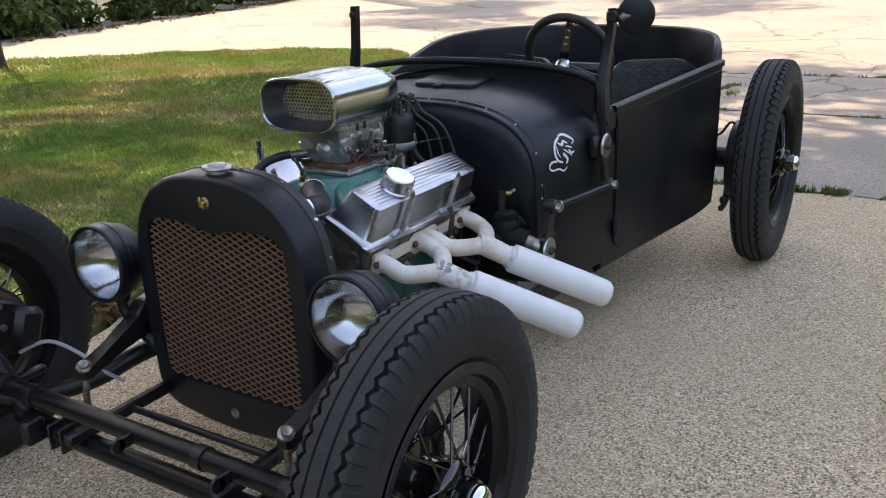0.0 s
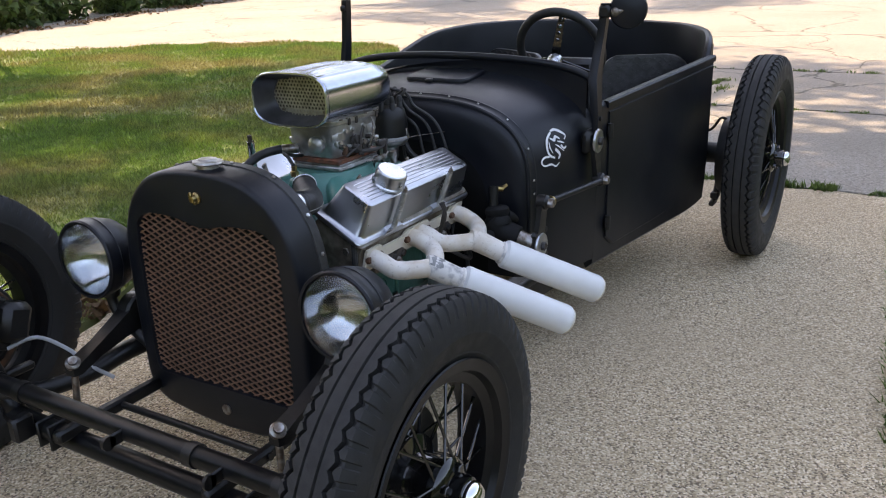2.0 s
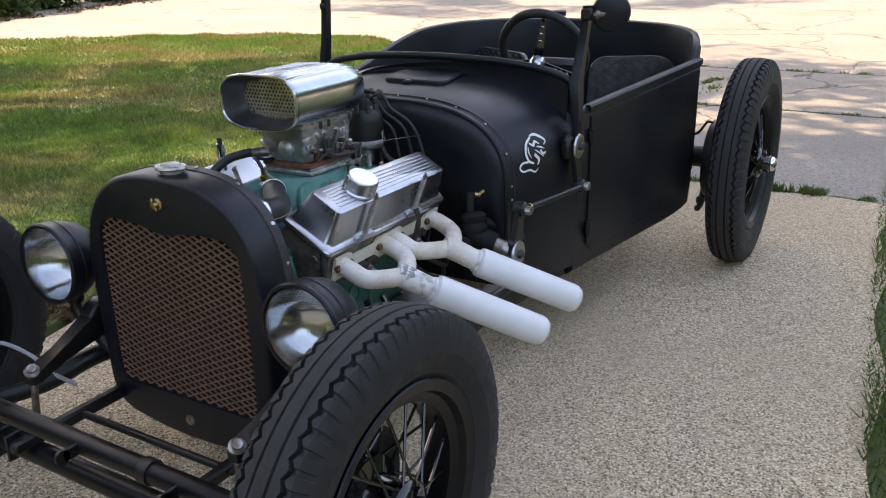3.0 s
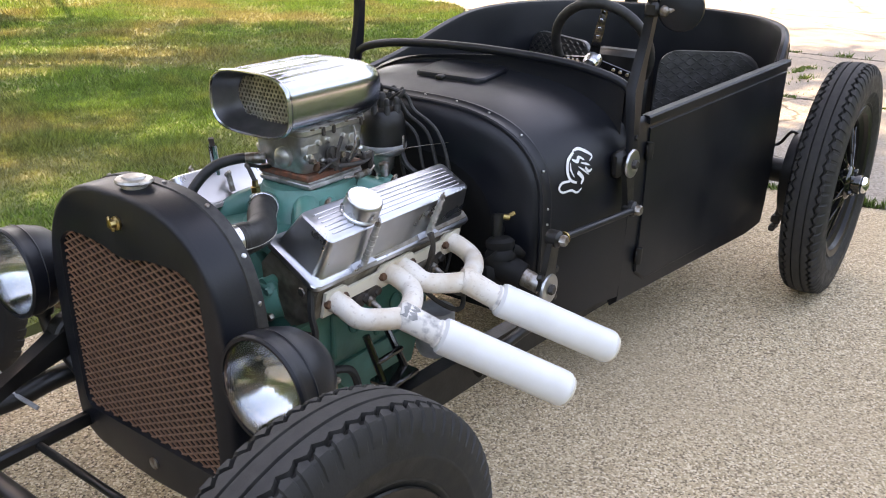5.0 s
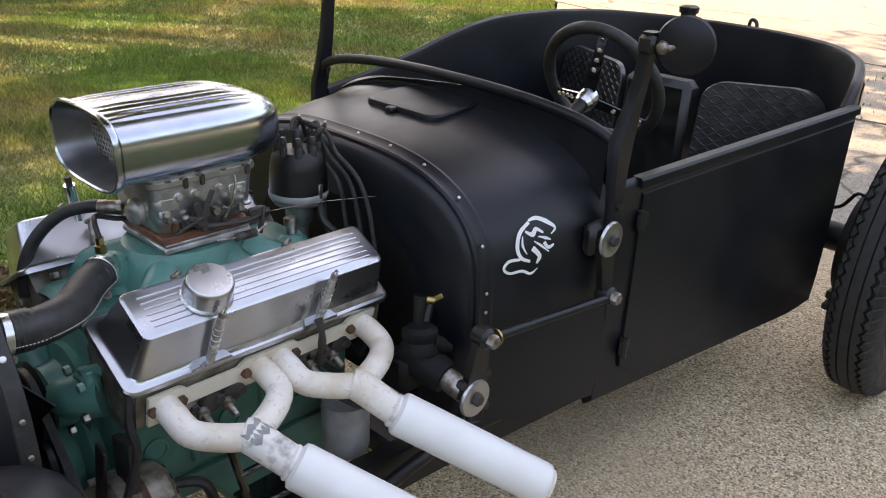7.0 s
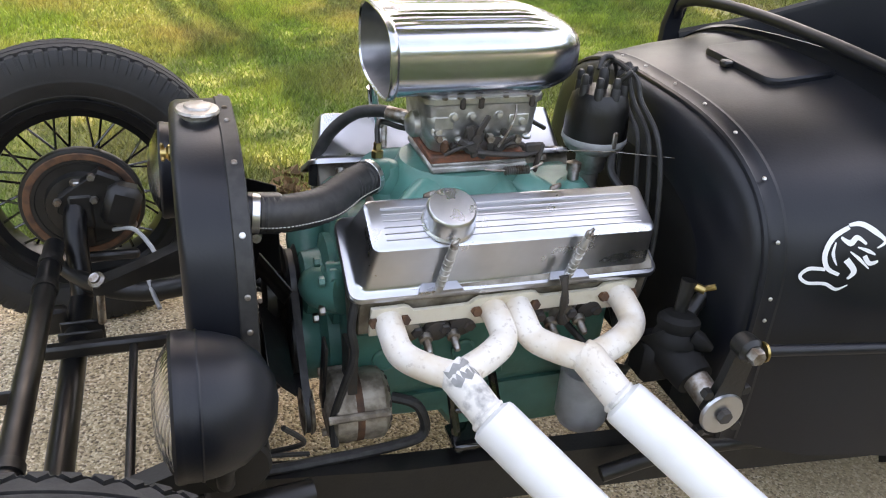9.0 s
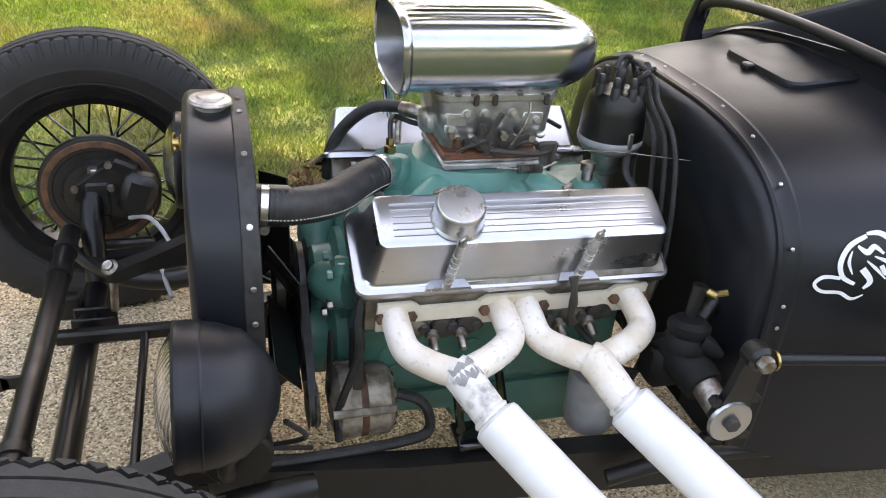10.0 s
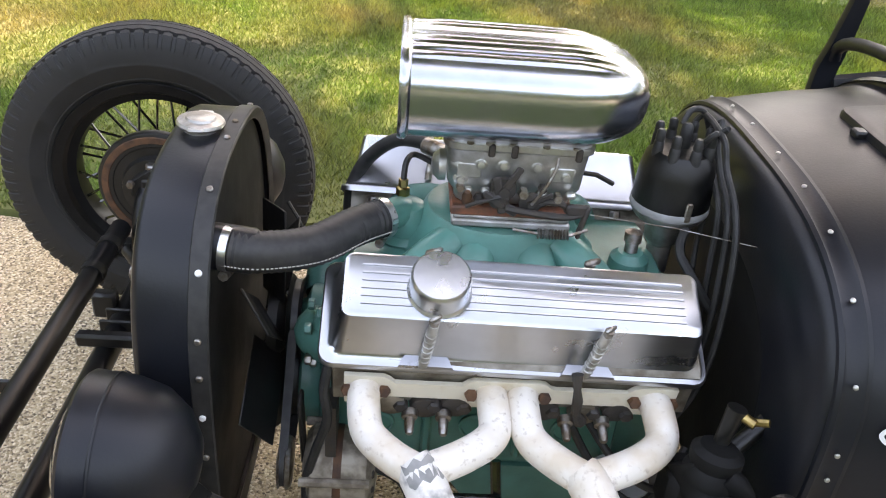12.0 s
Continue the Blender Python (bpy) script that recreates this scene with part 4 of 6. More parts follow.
# ---- engine ----
U, NRM, OY, OZ = (0.873, 0.488), (-0.488, 0.873), -0.236, 0.548


def bank(s, x, u, h):
    """A point on a cylinder bank: along the car, across the cover from its outer edge, above the flange. s: -1 for the left bank."""
    y, z = OY + u * U[0] + h * NRM[0], OZ + u * U[1] + h * NRM[1]
    return Vector((x, -s * y, z + (0.77 - x) * 0.016))


def ring_rect(s, x0, x1, u0, u1, h, r, k=4):
    out = []
    for cx, cu, a0 in ((x1 - r, u1 - r, 0), (x0 + r, u1 - r, 90), (x0 + r, u0 + r, 180), (x1 - r, u0 + r, 270)):
        for j in range(k + 1):
            a = radians(a0 + 90 * j / k)
            out.append(bank(s, cx + r * math.cos(a), cu + r * math.sin(a), h))
    return out


def valve_cover(s):
    g = G()
    rr = lambda i, h, r: ring_rect(s, 0.531 + i, 1.010 - i, 0.0 + i, 0.121 - i, h, r)
    g.loft([rr(-0.014, -0.016, 0.018), rr(-0.014, -0.009, 0.018), rr(-0.012, -0.006, 0.018), rr(-0.003, -0.005, 0.016), rr(0.002, 0.0, 0.016), rr(0.0155, 0.070, 0.013), rr(0.017, 0.0755, 0.012), rr(0.0205, 0.078, 0.010)], True, False, True)
    vc = part("valve_cover", g, POLISH, car, "polished aluminium finned valve cover")
    for k in range(6):
        u = 0.034 + k * 0.0106
        f = G()
        pts = [bank(s, x, u + d, h) for x in (0.570, 0.972) for d, h in ((-0.0016, 0.0775), (-0.0010, 0.0796), (0.0010, 0.0796), (0.0016, 0.0775))]
        f.add(pts, [(0, 1, 5, 4), (1, 2, 6, 5), (2, 3, 7, 6), (0, 3, 2, 1), (4, 5, 6, 7)])
        part("fin", f, POLISH, vc)
    for x in (0.655, 0.863):
        c = bank(s, x - 0.004, -0.010, 0.000)
        d = (bank(s, x + 0.004, 0.005, 0.092) - c)
        g2 = G().tube([c, c + d * 0.55, c + d], 0.0066, 10)
        for j in range(6):
            g2.tube([c + d * (0.12 + 0.12 * j), c + d * (0.17 + 0.12 * j)], 0.0078, 10)
        part("hold_down_bolt", g2, ALLOY, vc, "long valve cover bolt")
        q = c + d
        part("wing_nut", G().tube([q, q + d * 0.10], 0.006, 8).box(q + d * 0.13, (0.020, 0.005, 0.006), 0.002, Euler((0, 0, 0.7)).to_matrix().to_4x4()), STEEL, vc, "tarnished wing nut")
        g3 = G()
        ring = [bank(s, x + a, b, -0.005) for a, b in ((-0.036, -0.013), (0.036, -0.013), (0.028, 0.004), (-0.028, 0.004))]
        ring2 = [bank(s, x + a, b, 0.001) for a, b in ((-0.034, -0.012), (0.034, -0.012), (0.026, 0.004), (-0.026, 0.004))]
        g3.loft([ring, ring2], True, True, True)
        part("clamp_plate", g3, POLISH, vc)
        # inner nuts
        q2 = bank(s, x + 0.004, 0.127, 0.05)
        part("inner_stud", G().tube([bank(s, x, 0.124, 0.01), q2], 0.006, 8).box(q2, (0.026, 0.008, 0.01), 0.003, Euler((0.3, 0, 0.5)).to_matrix().to_4x4()), STEEL, vc)
    # head under the cover
    sec = [(-0.232, 0.550), (-0.240, 0.540), (-0.226, 0.512), (-0.217, 0.462), (-0.16, 0.430), (-0.09, 0.47), (-0.085, 0.55), (-0.132, 0.600)]
    hd = G().loft([[(x, -s * y * k1, 0.50 + (z - 0.50) * k1) for y, z in sec] for x, k1 in ((0.534, 0.97), (0.537, 1.0), (1.012, 1.0), (1.016, 0.97))], True, True, True)
    h = part("cylinder_head", hd, HEAD, car, "greasy brown iron cylinder head")
    for x in (0.615, 0.66, 0.70, 0.82, 0.875, 0.92):
        part("plug_boss", G().lathe([(0.022, 0), (0.020, 0.012), (0.012, 0.014)], (x, s * 0.213, 0.457 + 0.004 * (int(x * 100) % 3)), (0, s, -0.25), 14), HEAD if int(x * 1000) % 2 else IRON, h)
        part("head_bolt", G().hexbolt((x + 0.012, s * 0.220, 0.462), (0, s, -0.2), 0.010, 0.012), IRON, h)
    for x in (0.640, 0.685, 0.850, 0.900):
        part("plug_shell", G().lathe([(0.011, 0), (0.011, 0.010), (0.007, 0.012), (0.006, 0.030), (0.0045, 0.034)], (x, s * 0.225, 0.450), (0, s, -0.35), 10), STEEL, h, "spark plug")
    part("corner_bolt", G().hexbolt((0.541, s * 0.19, 0.515), (-1, 0, 0), 0.010, 0.010), STEEL, h)


for side in (-1, 1):
    valve_cover(side)


def oil_cap():
    n = Vector((0, -0.42, 0.907))
    c = bank(-1, 0.665, 0.055, 0.074)
    g = G().lathe([(0.030, 0.0), (0.036, 0.002), (0.0395, 0.006), (0.0400, 0.009), (0.0375, 0.012), (0.037, 0.036), (0.0362, 0.0405), (0.0335, 0.043), (0.020, 0.0438), (0.001, 0.044)], c, n, 40)
    part("oil_filler_cap", g, CAPMETAL, car, "chrome breather oil cap")


oil_cap()


def engine_block():
    sec = [(-0.13, 0.50), (-0.175, 0.44), (-0.135, 0.40), (-0.13, 0.28), (-0.10, 0.24), (0.10, 0.24), (0.13, 0.28), (0.135, 0.40), (0.175, 0.44), (0.13, 0.50), (0.06, 0.56), (-0.06, 0.56)]
    b = part("engine_block", G().loft([[(x, y * k, 0.4 + (z - 0.4) * k) for y, z in sec] for x, k in ((0.535, 0.96), (0.54, 1.0), (1.0, 1.0), (1.01, 0.96))], True, True, True), TEAL, car, "teal painted V8 engine block")
    part("oil_pan", G().loft([[(x, y, z) for y, z in ((-0.11, 0.24), (-0.10, lo), (-0.08, lo - 0.02), (0.08, lo - 0.02), (0.10, lo), (0.11, 0.24))] for x, lo in ((0.55, 0.20), (0.72, 0.19), (0.76, 0.13), (0.98, 0.13), (1.0, 0.18))], True, True, True), TEAL, b)
    # bosses and freeze plugs along the flank
    for x in (0.60, 0.74, 0.88):
        part("core_plug", G().lathe([(0.022, 0), (0.022, 0.004), (0.018, 0.006), (0.017, 0.002)], (x, -0.134, 0.345), (0, -1, 0), 20), TEAL, b)
        part("rib", G().box((x + 0.07, -0.134, 0.34), (0.014, 0.012, 0.11), 0.004), TEAL, b)
    # intake manifold
    g = G()
    prof = [(-0.125, 0.555), (-0.095, 0.585), (-0.06, 0.592), (0.06, 0.592), (0.095, 0.585), (0.125, 0.555)]
    g.loft([[(x, y, z + dz) for y, z in prof] for x, dz in ((0.535, -0.012), (0.55, 0.0), (0.99, 0.0), (1.0, -0.012))], False, False, False)
    man = part("intake_manifold", g, TEAL, car, "teal painted intake manifold")
    rn = part("plenum", G().loft([[(0.755 + a * math.cos(t), b2 * math.sin(t), z) for t in [2 * math.pi * k / 28 for k in range(28)]] for a, b2, z in ((0.155, 0.105, 0.585), (0.14, 0.100, 0.60), (0.118, 0.094, 0.625), (0.108, 0.092, 0.648), (0.104, 0.090, 0.652))], True, False, True), TEAL, man)
    for s in (-1, 1):
        for x0, x1 in ((0.60, 0.69), (0.70, 0.73), (0.81, 0.80), (0.92, 0.84)):
            part("runner", G().tube([(x0, s * 0.135, 0.545), (x0 * 0.6 + x1 * 0.4, s * 0.105, 0.592), (x1, s * 0.055, 0.618)], 0.03, 12, 4, True, [0.026, 0.030, 0.030]), TEAL, man)
        for x in (0.57, 0.66, 0.77, 0.87, 0.96):
            part("bolt", G().hexbolt((x, s * 0.106, 0.585), (0, s * 0.4, 1), 0.009, 0.010), STEEL if s > 0 else TEAL, man)
    th = G().lathe([(0.042, 0.0), (0.044, 0.006), (0.040, 0.010), (0.034, 0.014), (0.032, 0.04), (0.026, 0.055), (0.010, 0.062), (0.001, 0.063)], (0.622, 0.0, 0.590), (0, 0, 1), 24)
    th.tube([(0.622, 0.0, 0.630), (0.604, -0.020, 0.638), (0.582, -0.046, 0.640)], 0.023, 16, 3)
    t = part("thermostat_housing", th, TEAL, man, "teal thermostat housing")
    part("bolt", G().hexbolt((0.648, -0.034, 0.600), (0, 0, 1), 0.010, 0.012), STEEL, t)
    fit = G().lathe([(0.010, 0), (0.010, 0.012), (0.007, 0.014), (0.007, 0.026)], (0.615, 0.012, 0.652), (0, 0, 1), 6)
    part("brass_fitting", fit, BRASS, t, "brass pipe fitting")
    part("rear_boss", G().lathe([(0.03, 0), (0.028, 0.02), (0.018, 0.03)], (0.945, -0.055, 0.588), (0, 0, 1), 18), TEAL, man)
    part("sender", G().lathe([(0.010, 0), (0.010, 0.015), (0.013, 0.016), (0.013, 0.03), (0.004, 0.034)], (0.945, -0.055, 0.618), (0, 0.1, 1), 10), STEEL, man)
    # water pump and front cover
    wp = G().lathe([(0.085, 0), (0.085, 0.012), (0.060, 0.02), (0.055, 0.05), (0.035, 0.06), (0.022, 0.075)], (0.535, 0, 0.43), (-1, 0, 0), 26)
    wpo = part("water_pump", wp, TEAL, b, "teal water pump")
    for s in (-1, 1):
        part("pump_leg", G().tube([(0.50, s * 0.04, 0.45), (0.505, s * 0.095, 0.475), (0.535, s * 0.125, 0.485)], 0.032, 14, 4, True, [0.030, 0.036, 0.040]), TEAL, wpo)
        part("pump_flange", G().box((0.515, s * 0.115, 0.49), (0.03, 0.05, 0.075), 0.010), TEAL, wpo)
        for y, z in ((0.115, 0.52), (0.10, 0.44)):
            part("boss", G().lathe([(0.012, 0), (0.012, 0.03)], (0.535, s * y, z), (-1, 0, 0), 10), TEAL, wpo)
        for y, z in ((0.095, 0.525), (0.140, 0.515), (0.140, 0.462), (0.075, 0.405)):
            part("bolt", G().hexbolt((0.499, s * y, z), (-1, 0, 0), 0.0085, 0.009), TEAL if z > 0.5 else STEEL, wpo)
    part("timing_cover", G().lathe([(0.10, 0), (0.10, 0.02), (0.085, 0.03), (0.03, 0.034)], (0.535, 0, 0.32), (-1, 0, 0), 30), TEAL, b)
    dm = G().lathe([(0.075, 0), (0.078, 0.004), (0.078, 0.03), (0.074, 0.034), (0.05, 0.034), (0.046, 0.02), (0.02, 0.02)], (0.505, 0, 0.32), (-1, 0, 0), 36)
    part("crank_pulley", dm, TEAL, b, "teal crank damper")
    pl = G()
    for c, r in (((0.462, 0.0, 0.43), 0.07), ((0.462, 0.0, 0.32), 0.075)):
        pl.lathe([(0.02, 0.008), (r - 0.015, 0.008), (r, 0.012), (r - 0.008, 0.006), (r - 0.008, -0.004), (r, -0.010), (r - 0.012, -0.012), (0.02, -0.01)], c, (1, 0, 0), 36)
    part("pulley", pl, FLAT, b, "black fan belt pulleys")
    # side ear with the timing tab seen beside the block
    part("side_plate", G().loft([[(x, -0.15, 0.42), (x, -0.205, 0.43), (x, -0.20, 0.33), (x, -0.15, 0.30)] for x in (0.525, 0.540)], True, True, True), IRON, b)
    # belt to the alternator
    pts = []
    c1, r1, c2, r2 = Vector((0, 0.0, 0.38)), 0.095, Vector((0, -0.165, 0.285)), 0.036
    d = (c2 - c1).normalized()
    base = math.atan2(d.z, d.y)
    for k in range(13):
        a = base + math.pi / 2 + math.pi * k / 12
        pts.append((0.462, c1.y + r1 * math.cos(a), c1.z + r1 * math.sin(a)))
    for k in range(9):
        a = base - math.pi / 2 + math.pi * k / 8
        pts.append((0.462, c2.y + r2 * math.cos(a), c2.z + r2 * math.sin(a)))
    part("fan_belt", G().loft([[(0.456, y, z) for _, y, z in pts], [(0.456, y * 1.0, z + 0.0) for _, y, z in pts], [(0.469, y, z) for _, y, z in pts]], True), HOSE, b, "black rubber fan belt")
    al = G().lathe([(0.02, -0.035), (0.048, -0.03), (0.060, -0.02), (0.0615, 0.0), (0.060, 0.004), (0.060, 0.034), (0.0615, 0.04), (0.060, 0.06), (0.045, 0.072), (0.012, 0.076)], (0.525, -0.165, 0.285), (1, 0, 0), 36)
    alt = part("alternator", al, GRIME, car, "grimy cast aluminium alternator")
    part("winding", G().lathe([(0.0605, 0.012), (0.0608, 0.018), (0.0605, 0.024)], (0.525, -0.165, 0.285), (1, 0, 0), 36, False), RUST, alt, "rusty stator ring")
    for k in range(12):
        a = 2 * math.pi * k / 12
        part("vent", G().box((0.586, -0.165 + 0.047 * math.cos(a), 0.285 + 0.047 * math.sin(a)), (0.022, 0.006, 0.012), 0.002, Matrix.Rotation(a, 4, "X")), IRON, alt)
    for k in range(3):
        a = 2 * math.pi * k / 3 + 0.7
        part("ear", G().tube([(0.49, -0.165 + 0.062 * math.cos(a), 0.285 + 0.062 * math.sin(a)), (0.59, -0.165 + 0.062 * math.cos(a), 0.285 + 0.062 * math.sin(a))], 0.007, 8), GRIME, alt)
    part("alternator_pulley", G().lathe([(0.012, -0.05), (0.036, -0.052), (0.040, -0.058), (0.030, -0.063), (0.040, -0.070), (0.012, -0.074)], (0.525, -0.165, 0.285), (1, 0, 0), 26), STEEL, alt)
    part("alternator_bracket", G().box((0.49, -0.175, 0.365), (0.006, 0.03, 0.15), 0.002, Euler((0.25, 0, 0)).to_matrix().to_4x4()), FLAT, alt)
    part("cable", G().tube([(0.60, -0.19, 0.31), (0.64, -0.21, 0.30), (0.65, -0.22, 0.25), (0.60, -0.235, 0.245), (0.45, -0.245, 0.245), (0.38, -0.25, 0.25)], 0.009, 8, 6), HOSE, alt, "black loom cable")
    lo = G().tube([(0.535, -0.215, 0.535), (0.525, -0.222, 0.48), (0.53, -0.225, 0.43), (0.515, -0.22, 0.37), (0.50, -0.21, 0.30), (0.50, -0.22, 0.25)], 0.007, 8, 6)
    part("wire_loom", lo, HOSE, b, "black corrugated wiring loom")
    of = G().lathe([(0.045, 0), (0.047, 0.006), (0.047, 0.10), (0.040, 0.115), (0.015, 0.12)], (0.955, -0.195, 0.315), (0, 0, -1), 28)
    part("oil_filter", of, GREY, b, "grey spin-on oil filter")
    part("spark_lead", G().tube([(0.88, -0.20, 0.44), (0.93, -0.25, 0.39), (0.99, -0.26, 0.36), (1.03, -0.22, 0.40)], 0.006, 8, 6), HOSE, b)
    part("spark_lead", G().tube([(0.86, -0.20, 0.43), (0.91, -0.24, 0.36), (0.97, -0.26, 0.33), (1.03, -0.22, 0.38)], 0.006, 8, 6), HOSE, b)


engine_block()


def dipstick():
    part("dipstick_boot", G().tube([(0.845, -0.262, 0.556), (0.847, -0.268, 0.535), (0.852, -0.262, 0.510), (0.858, -0.248, 0.478), (0.868, -0.235, 0.455)], 0.006, 8, 5, True, [0.008, 0.005, 0.0075, 0.005, 0.010]), IRON, car, "burnt plug wire and boot")


dipstick()


# ---- hoses ----
def hoses():
    path = [Vector(p) for p in ((0.394, -0.172, 0.658), (0.44, -0.170, 0.653), (0.50, -0.130, 0.642), (0.55, -0.075, 0.642), (0.592, -0.036, 0.640))]
    pts, _ = spline(path, 14)
    rad = [0.0262 + (0.0016 if k % 2 else 0.0) for k in range(len(pts))]
    h = part("radiator_hose", G().tube(pts, 0.026, 20, 0, True, rad), HOSE, car, "black ribbed radiator hose with pale stitching")
    st = G()
    for k in range(1, len(pts) - 2):
        a, b = pts[k], pts[k + 1]
        d = (b - a).normalized()
        side = d.cross(Vector((0, 0, 1))).normalized()
        off = (side * 0.92 + Vector((0, 0, -0.30))).normalized() * 0.0285
        st.tube([a + off, a.lerp(b, 0.7) + off], 0.0009, 5)
    part("stitching", st, THREAD, h, "pale stitch line")
    for p, q in ((pts[1], pts[3]), (pts[-4], pts[-2])):
        d = (q - p).normalized()
        part("hose_clamp", G().lathe([(0.0280, -0.0055), (0.0292, -0.005), (0.0292, 0.005), (0.0280, 0.0055)], p.lerp(q, 0.5), d, 28, False), CAPMETAL, h, "steel worm-drive hose clamp")
        part("clamp_screw", G().tube([p + Vector((0, -0.02, -0.03)), p + Vector((0.004, 0.004, -0.034))], 0.007, 8), STEEL, h)
    part("vacuum_hose", G().tube([(0.665, 0.055, 0.705), (0.64, 0.085, 0.705), (0.60, 0.12, 0.69), (0.56, 0.14, 0.65), (0.535, 0.145, 0.60), (0.53, 0.145, 0.55)], 0.011, 12, 6), HOSE, car, "black heater hose")
    part("hose_joint", G().tube([(0.645, 0.072, 0.706), (0.675, 0.045, 0.706)], 0.0125, 12).hexbolt((0.668, 0.05, 0.706), (0.8, -0.6, 0), 0.013, 0.010), STEEL, car, "tarnished steel hose coupling")
    part("vacuum_line", G().tube([(0.615, 0.012, 0.676), (0.618, 0.03, 0.697), (0.63, 0.05, 0.700), (0.66, 0.045, 0.690), (0.69, 0.04, 0.685)], 0.0045, 8, 6), HOSE, car)
    part("breather_tube", G().tube([(0.655, 0.18, 0.62), (0.640, 0.17, 0.72)], 0.010, 12), CHROME, car, "bright metal breather tube")
    part("breather_cap", G().tube([(0.642, 0.17, 0.71), (0.638, 0.169, 0.735)], 0.006, 10), IRON, car)


hoses()


# ---- carburettor and scoop ----
def carburettor():
    sp = part("spacer", G().box((0.765, 0.0, 0.659), (0.165, 0.150, 0.012), 0.003).box((0.765, 0, 0.668), (0.160, 0.146, 0.006), 0.002), CAST, car, "cast carburettor spacer")
    part("gasket", G().box((0.765, 0.0, 0.677), (0.170, 0.148, 0.014), 0.003), GASKET, sp, "orange heat-stained gasket")
    g = G()

    def rect(z, hx, hy, cx=0.765, r=0.02):
        out = []
        for px, py, a0 in ((cx + hx - r, hy - r, 0), (cx - hx + r, hy - r, 90), (cx - hx + r, -hy + r, 180), (cx + hx - r, -hy + r, 270)):
            for j in range(4):
                a = radians(a0 + 30 * j)
                out.append((px + r * math.cos(a), py + r * math.sin(a), z))
        return out
    g.loft([rect(0.685, 0.080, 0.060), rect(0.697, 0.082, 0.062), rect(0.706, 0.088, 0.066), rect(0.712, 0.092, 0.069), rect(0.745, 0.094, 0.072), rect(0.766, 0.096, 0.074), rect(0.770, 0.101, 0.078), rect(0.778, 0.101, 0.078), rect(0.781, 0.092, 0.07)], True, True, True)
    cb = part("carburettor", g, ALLOY, car, "cast aluminium four-barrel carburettor")
    for x in (0.69, 0.715, 0.745, 0.79, 0.83):
        for s in (-1, 1):
            part("boss", G().lathe([(0.011, -0.004), (0.010, 0.003), (0.006, 0.005), (0.005, 0.011), (0.001, 0.0115)], (x, s * 0.069, 0.724 + 0.012 * ((int(x * 1000) // 5) % 3)), (0, s, 0.1), 14), ALLOY, cb)
            part("seam_lug", G().box((x + 0.010, s * 0.075, 0.7105), (0.014, 0.012, 0.009), 0.003), ALLOY, cb)
            part("screw", G().lathe([(0.005, 0), (0.005, 0.003)], (x + 0.008, s * 0.076, 0.778), (0, 0, 1), 10), STEEL, cb)
            if int(x * 1000) % 2 or x > 0.8:
                part("clip", G().box((x + 0.012, s * 0.079, 0.771), (0.009, 0.006, 0.018), 0.002), IRON, cb)
    for x, w in ((0.700, 0.05), (0.825, 0.05)):
        part("bowl", G().box((x, -0.030, 0.738), (w, 0.087, 0.038), 0.010), ALLOY, cb)
    part("accelerator_pump", G().lathe([(0.022, 0), (0.022, 0.01), (0.014, 0.018), (0.006, 0.02)], (0.672, -0.02, 0.72), (-1, 0, 0), 18), ALLOY, cb)
    # linkage on the near side
    lk = part("linkage", G().lathe([(0.012, 0), (0.014, 0.004), (0.014, 0.016), (0.008, 0.022)], (0.742, -0.072, 0.705), (0, -1, 0), 18).box((0.742, -0.090, 0.712), (0.012, 0.005, 0.055), 0.002, Euler((0, -0.25, 0)).to_matrix().to_4x4()).box((0.752, -0.086, 0.694), (0.04, 0.006, 0.014), 0.003, Euler((0, 0.5, 0)).to_matrix().to_4x4()), IRON, cb, "dark greasy throttle linkage")
    part("lever", G().tube([(0.752, -0.088, 0.693), (0.79, -0.09, 0.688), (0.835, -0.088, 0.684), (0.862, -0.085, 0.690)], 0.005, 8, 4), IRON, lk)
    part("lever", G().tube([(0.795, -0.080, 0.694), (0.81, -0.084, 0.704), (0.83, -0.082, 0.700), (0.838, -0.08, 0.690)], 0.0045, 8, 4), IRON, lk)
    part("bell_crank", G().box((0.86, -0.088, 0.678), (0.006, 0.012, 0.05), 0.002, Euler((0, 0.2, 0)).to_matrix().to_4x4()).box((0.85, -0.086, 0.695), (0.03, 0.010, 0.016), 0.003), IRON, lk)
    part("throttle_arm", G().lathe([(0.016, 0), (0.018, 0.004), (0.016, 0.010), (0.007, 0.012), (0.007, 0.020)], (0.748, -0.076, 0.718), (0, -1, 0), 18).box((0.756, -0.092, 0.735), (0.010, 0.005, 0.045), 0.002, Euler((0, 0.5, 0)).to_matrix().to_4x4()).box((0.735, -0.092, 0.706), (0.036, 0.005, 0.010), 0.002, Euler((0, 0.6, 0)).to_matrix().to_4x4()), IRON, lk)
    part("pump_rod", G().tube([(0.700, -0.084, 0.690), (0.715, -0.090, 0.700), (0.745, -0.094, 0.712)], 0.003, 6, 3), IRON, lk)
    part("idle_screw", G().lathe([(0.006, 0), (0.007, 0.012), (0.004, 0.02)], (0.70, -0.078, 0.694), (0, -0.4, 1), 10), RUST, lk)
    sg = G()
    for k in range(11):
        x = 0.800 + k * 0.0040
        sg.lathe([(0.0060, -0.0012), (0.0078, 0.0), (0.0060, 0.0012)], (x, -0.098, 0.662), (1, 0, 0), 12)
    part("return_spring", sg, STEEL, lk, "coiled return spring")
    part("spring_rod", G().tube([(0.765, -0.095, 0.665), (0.80, -0.098, 0.662), (0.845, -0.098, 0.662), (0.868, -0.09, 0.668)], 0.0022, 6), STEEL, lk)
